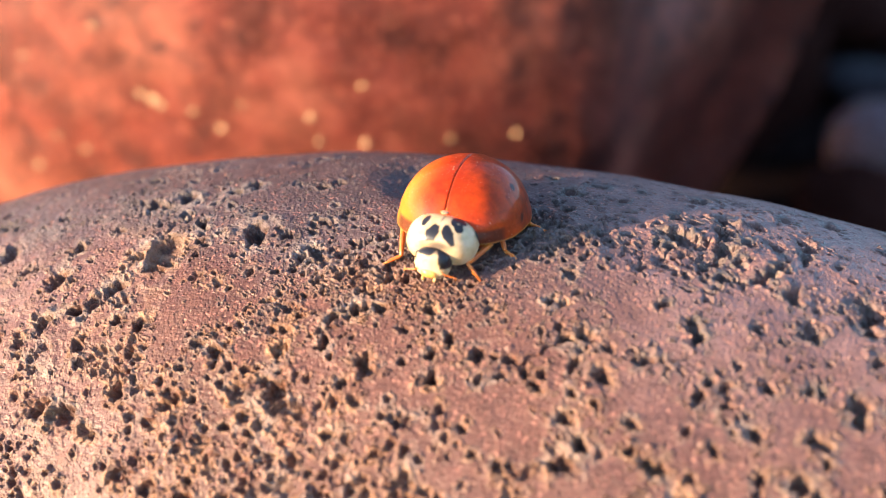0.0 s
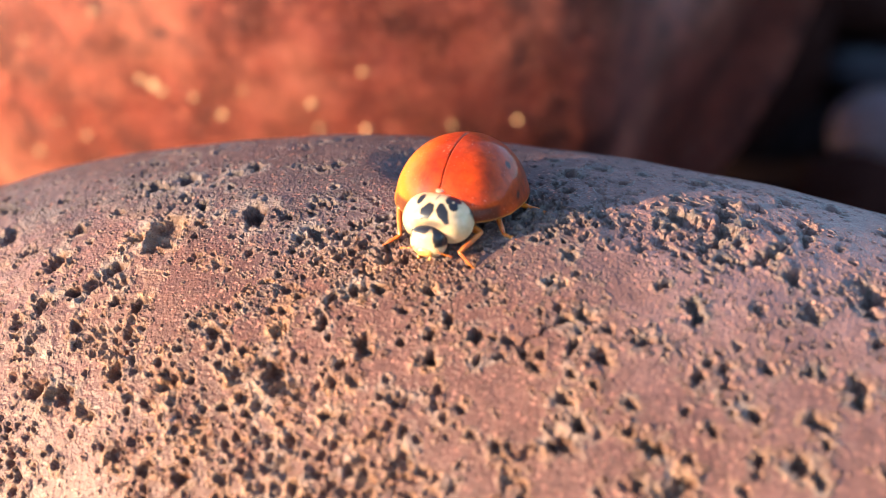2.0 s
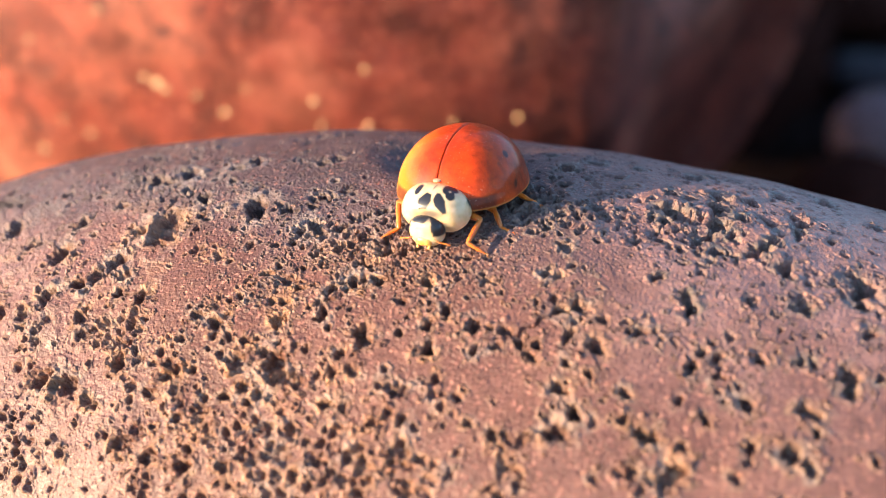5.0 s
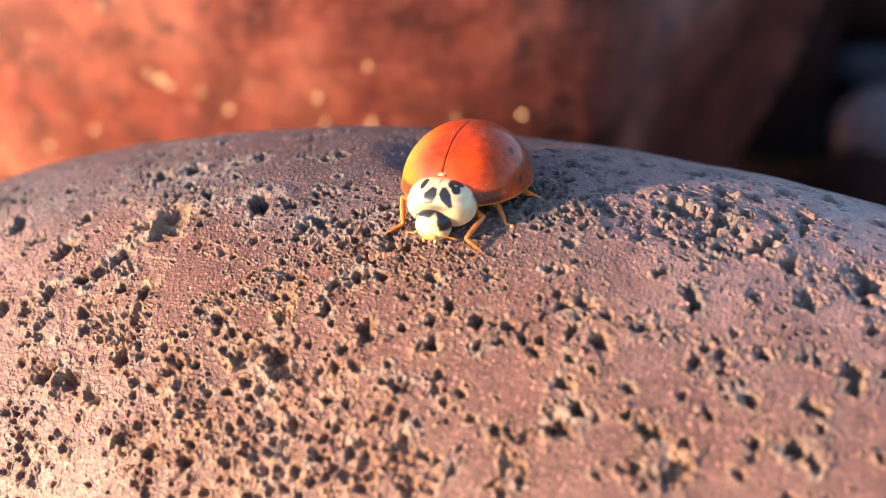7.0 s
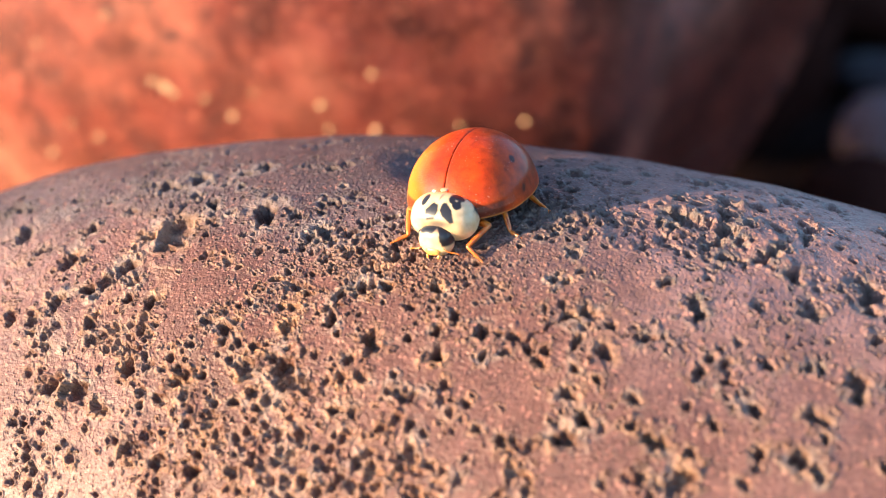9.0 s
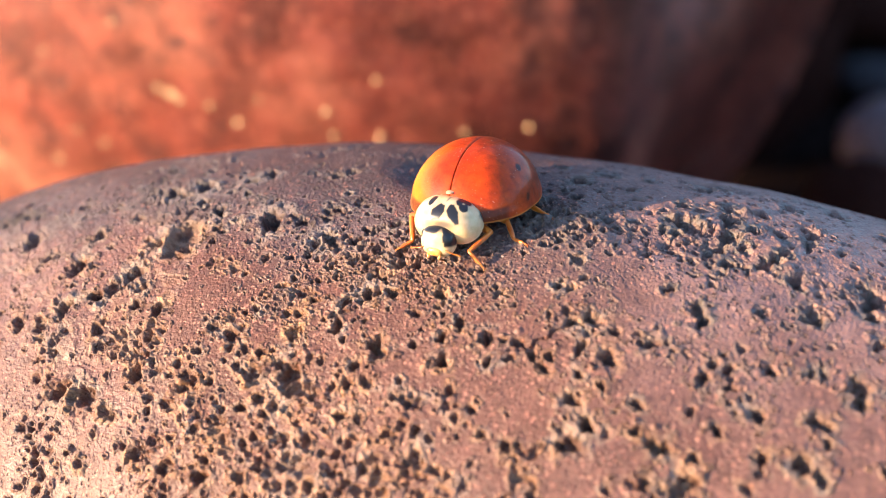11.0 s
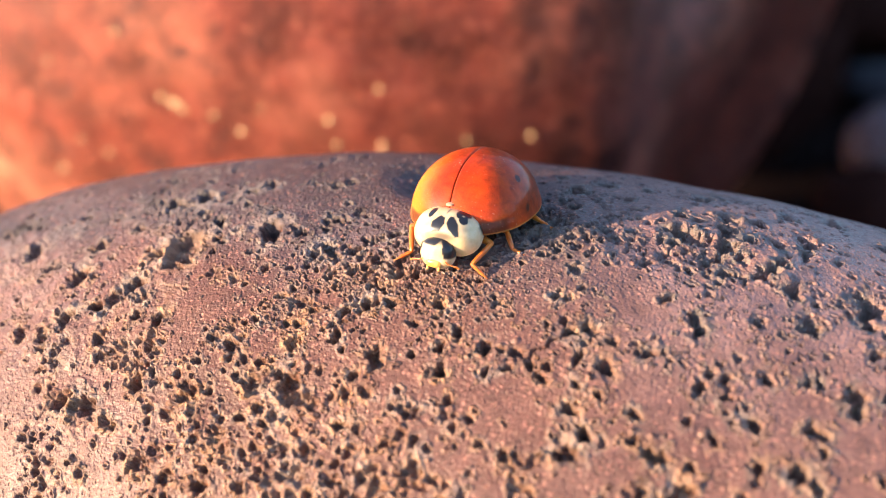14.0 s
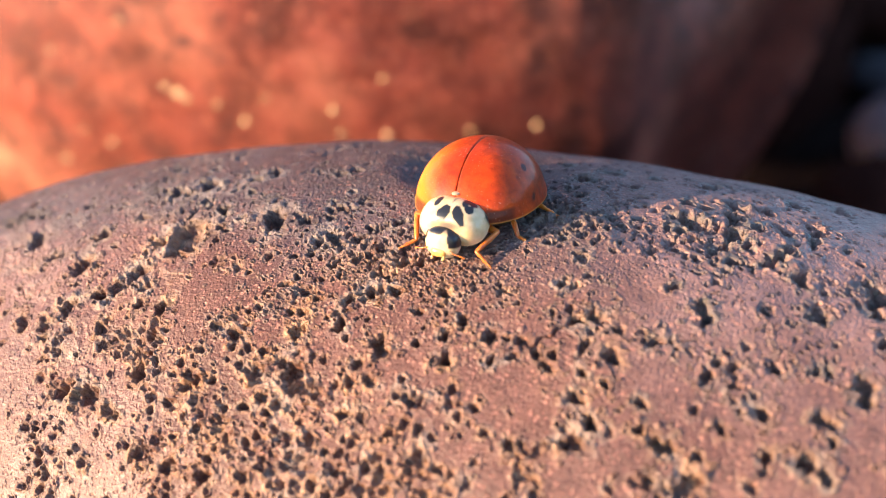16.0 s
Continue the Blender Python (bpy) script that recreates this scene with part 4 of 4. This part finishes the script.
dust()
shield = pronotum(ladybird)
head(shield)
front_leg = Leg(ladybird, (0.9, -1.7, 0.85), (1.62, -2.0, 0.42), (1.12, -2.87, -0.30), (1.73, -2.56, -1.0))
legs = [
    Leg(ladybird, (-0.9, -1.7, 0.85), (-2.35, -1.85, 0.95), (-2.18, -2.3, -0.17), (-2.88, -2.55, -0.57)),
    Leg(ladybird, (1.0, -0.3, 0.85), (1.95, -0.62, 0.55), (2.25, -0.7, -0.25), (2.81, -0.66, -0.46)),
    Leg(ladybird, (-1.0, -0.3, 0.85), (-2.6, -0.4, 0.75), (-2.85, -0.5, 0.05), (-3.45, -0.55, -0.22)),
    Leg(ladybird, (0.9, 1.0, 0.85), (2.3, 1.35, 0.62), (2.75, 1.5, 0.32), (3.2, 1.62, 0.06)),
    Leg(ladybird, (-0.9, 1.0, 0.85), (-2.5, 1.5, 0.75), (-2.8, 1.6, 0.25), (-3.3, 1.7, 0.05))]


def motions():
    """The ladybird shifts its weight, nods its shield and lifts one front leg."""
    body = [
        (0, 0.08, -0.46, -0.11, 0.3, 2.9, 4.6),
        (0.5, -0.06, -0.37, -0.07, 0.2, 2.6, 3.1),
        (1, -0.07, -0.24, -0.06, 0.6, 1.1, 2.5),
        (1.5, -0.04, -0.30, -0.05, 1.4, 0.8, 3.4),
        (2, -0.07, -0.29, -0.06, 0.9, 1.5, 2.9),
        (2.5, 0.02, -0.32, -0.05, 2.9, 0.7, 1.9),
        (3, 0.00, -0.24, -0.03, 2.7, -0.3, -0.2),
        (3.5, -0.10, -0.07, -0.01, -0.1, 0.6, 1.2),
        (4, 0.02, -0.02, 0.02, 2.3, -1.3, 0.3),
        (6.5, -0.01, 0.01, 0.01, -0.0, -0.1, -0.2),
        (7, 0.00, 0.00, 0.00, 0.0, 0.0, 0.0),
        (7.5, 0.02, -0.06, -0.01, 0.9, 0.1, 1.2),
        (8, 0.02, -0.06, 0.01, 3.0, -1.5, 0.6),
        (8.5, 0.06, -0.00, 0.04, 3.6, -2.6, -0.7),
        (9, 0.17, -0.02, 0.06, 4.9, -3.7, -1.5),
        (11.5, -0.01, -0.02, -0.01, -0.2, 0.1, -1.0),
        (12, 0.04, -0.07, -0.04, 1.3, 1.0, -0.1),
        (12.5, 0.12, -0.11, -0.04, 3.2, 0.2, 0.7),
        (13, 0.16, -0.07, -0.03, 2.7, -0.6, 0.1),
        (13.5, 0.04, -0.00, -0.02, 1.2, 0.2, 1.2),
        (14, 0.06, 0.01, 0.00, 1.5, -0.3, -0.6),
        (14.5, 0.04, 0.02, 0.00, 1.0, -0.0, -0.9),
        (15, 0.06, -0.02, -0.00, 1.0, -0.4, -0.5),
        (15.5, 0.10, 0.00, -0.01, 1.4, -0.3, -1.2),
        (16, 0.06, -0.05, -0.03, 1.7, 0.3, 0.3),
    ]
    walk(ladybird, [(t, BASE @ pose(x * U, y * U, z * U, a, b, c)) for t, x, y, z, a, b, c in body])
    nod = [
        (0, -0.02, -0.02, -0.00, -2.30, 0.48, -3.20),
        (0.5, -0.00, 0.01, 0.01, -0.90, 0.06, -1.90),
        (1, -0.03, -0.03, -0.00, -1.70, 0.42, -1.80),
        (1.5, -0.02, -0.02, 0.00, -2.30, 0.42, -4.00),
        (2, -0.01, -0.01, -0.01, -2.50, 0.48, -3.30),
        (2.5, -0.04, -0.06, -0.03, -3.90, 3.18, -3.30),
        (3, -0.04, -0.05, -0.01, -3.30, 1.44, -1.90),
        (3.5, -0.01, -0.01, 0.01, -0.90, 0.12, -0.50),
        (4, -0.04, -0.04, -0.00, -2.00, 1.50, -1.80),
        (6.5, -0.00, -0.00, 0.00, 0.10, 0.06, 0.10),
        (7, 0.00, 0.00, 0.00, 0.00, 0.00, 0.00),
        (7.5, 0.01, 0.01, 0.01, 0.20, 0.42, -0.90),
        (8, -0.02, -0.01, 0.02, 0.30, 0.48, -1.60),
        (8.5, -0.03, -0.06, -0.02, 0.30, -1.92, -2.60),
        (9, -0.05, -0.04, 0.02, -1.00, 1.14, -1.50),
        (11.5, -0.02, -0.07, -0.09, -6.20, 2.16, -0.90),
        (12, -0.02, -0.06, -0.08, -6.00, 2.22, -2.10),
        (12.5, -0.06, -0.10, -0.07, -6.80, 3.54, -2.20),
        (13, -0.04, -0.11, -0.10, -5.90, 4.00, -2.20),
        (13.5, -0.07, -0.11, -0.08, -4.60, 4.00, -3.60),
        (14, -0.04, -0.09, -0.08, -6.70, 3.36, -1.00),
        (14.5, -0.03, -0.10, -0.11, -7.20, 2.70, -0.50),
        (15, -0.01, -0.08, -0.10, -7.10, 2.46, -2.30),
        (15.5, -0.01, -0.07, -0.10, -7.20, 1.92, -1.80),
        (16, -0.02, -0.08, -0.09, -7.40, 2.94, -3.20),
    ]
    walk(shield, [(t, pose((NECK.x + x) * U, (NECK.y + y) * U, (NECK.z + z) * U, a, b, c)) for t, x, y, z, a, b, c in nod])
    # where the restless front foot stands or hangs, early on and after it has settled
    restless = [
        (0, 1.67, -2.30, -0.90), (0.2, 1.78, -2.37, -0.95), (0.4, 1.45, -2.19, -0.94), (0.6, 1.37, -1.84, -0.73),
        (0.8, 1.65, -2.91, -1.13), (1, 1.59, -2.66, -1.04), (1.4, 1.70, -2.91, -1.08), (1.8, 1.77, -2.90, -1.10),
        (2, 1.55, -2.71, -1.05), (2.2, 1.34, -2.71, -1.04), (2.4, 2.19, -2.24, -0.94), (2.5, 2.15, -3.01, -1.23),
        (2.6, 2.04, -3.28, -1.31), (2.8, 1.97, -2.57, -1.03), (3, 2.02, -2.18, -0.47), (3.2, 1.31, -2.07, -0.42),
        (3.4, 1.75, -2.17, -0.87), (3.5, 1.79, -2.82, -1.11), (3.6, 1.72, -3.02, -1.19), (3.8, 0.92, -2.24, -0.82),
        (4, 1.40, -2.04, -0.77)]
    settled = [
        (4.2, 1.65, -1.97, -0.81), (6.3, 1.37, -3.12, -1.21), (6.5, 1.93, -2.54, -1.00), (6.7, 2.11, -2.58, -1.07),
        (7, 1.78, -2.42, -0.96), (7.5, 1.69, -2.43, -0.96), (8, 1.63, -2.48, -0.92), (8.5, 1.67, -2.48, -0.98),
        (9, 1.56, -2.45, -0.95), (11.5, 1.40, -2.54, -0.90), (12.5, 1.70, -2.49, -0.98), (14, 1.67, -2.43, -0.96),
        (15, 1.65, -2.72, -1.07), (16, 1.60, -2.50, -0.96)]
    steps = np.array(restless + settled)
    sway = np.array(body)
    for limb in (front_leg, *legs):
        upper, lower = [], []
        times = sorted({*sway[:, 0], *steps[:, 0]}) if limb is front_leg else sway[:, 0]
        for t in map(float, times):
            x, y, z, a, b, c = [float(np.interp(t, sway[:, 0], sway[:, i])) for i in range(1, 7)]
            foot = limb.hip + limb.foot
            if limb is front_leg:
                foot = Vector([float(np.interp(t, steps[:, 0], steps[:, i])) for i in (1, 2, 3)]) + CROUCH
            thigh, shin = limb.reach(pose(x, y, z, a, b, c).inverted() @ foot)
            upper.append((t, thigh))
            lower.append((t, shin))
        walk(limb.thigh, upper)
        for piece in limb.lower:
            walk(piece, lower)


motions()
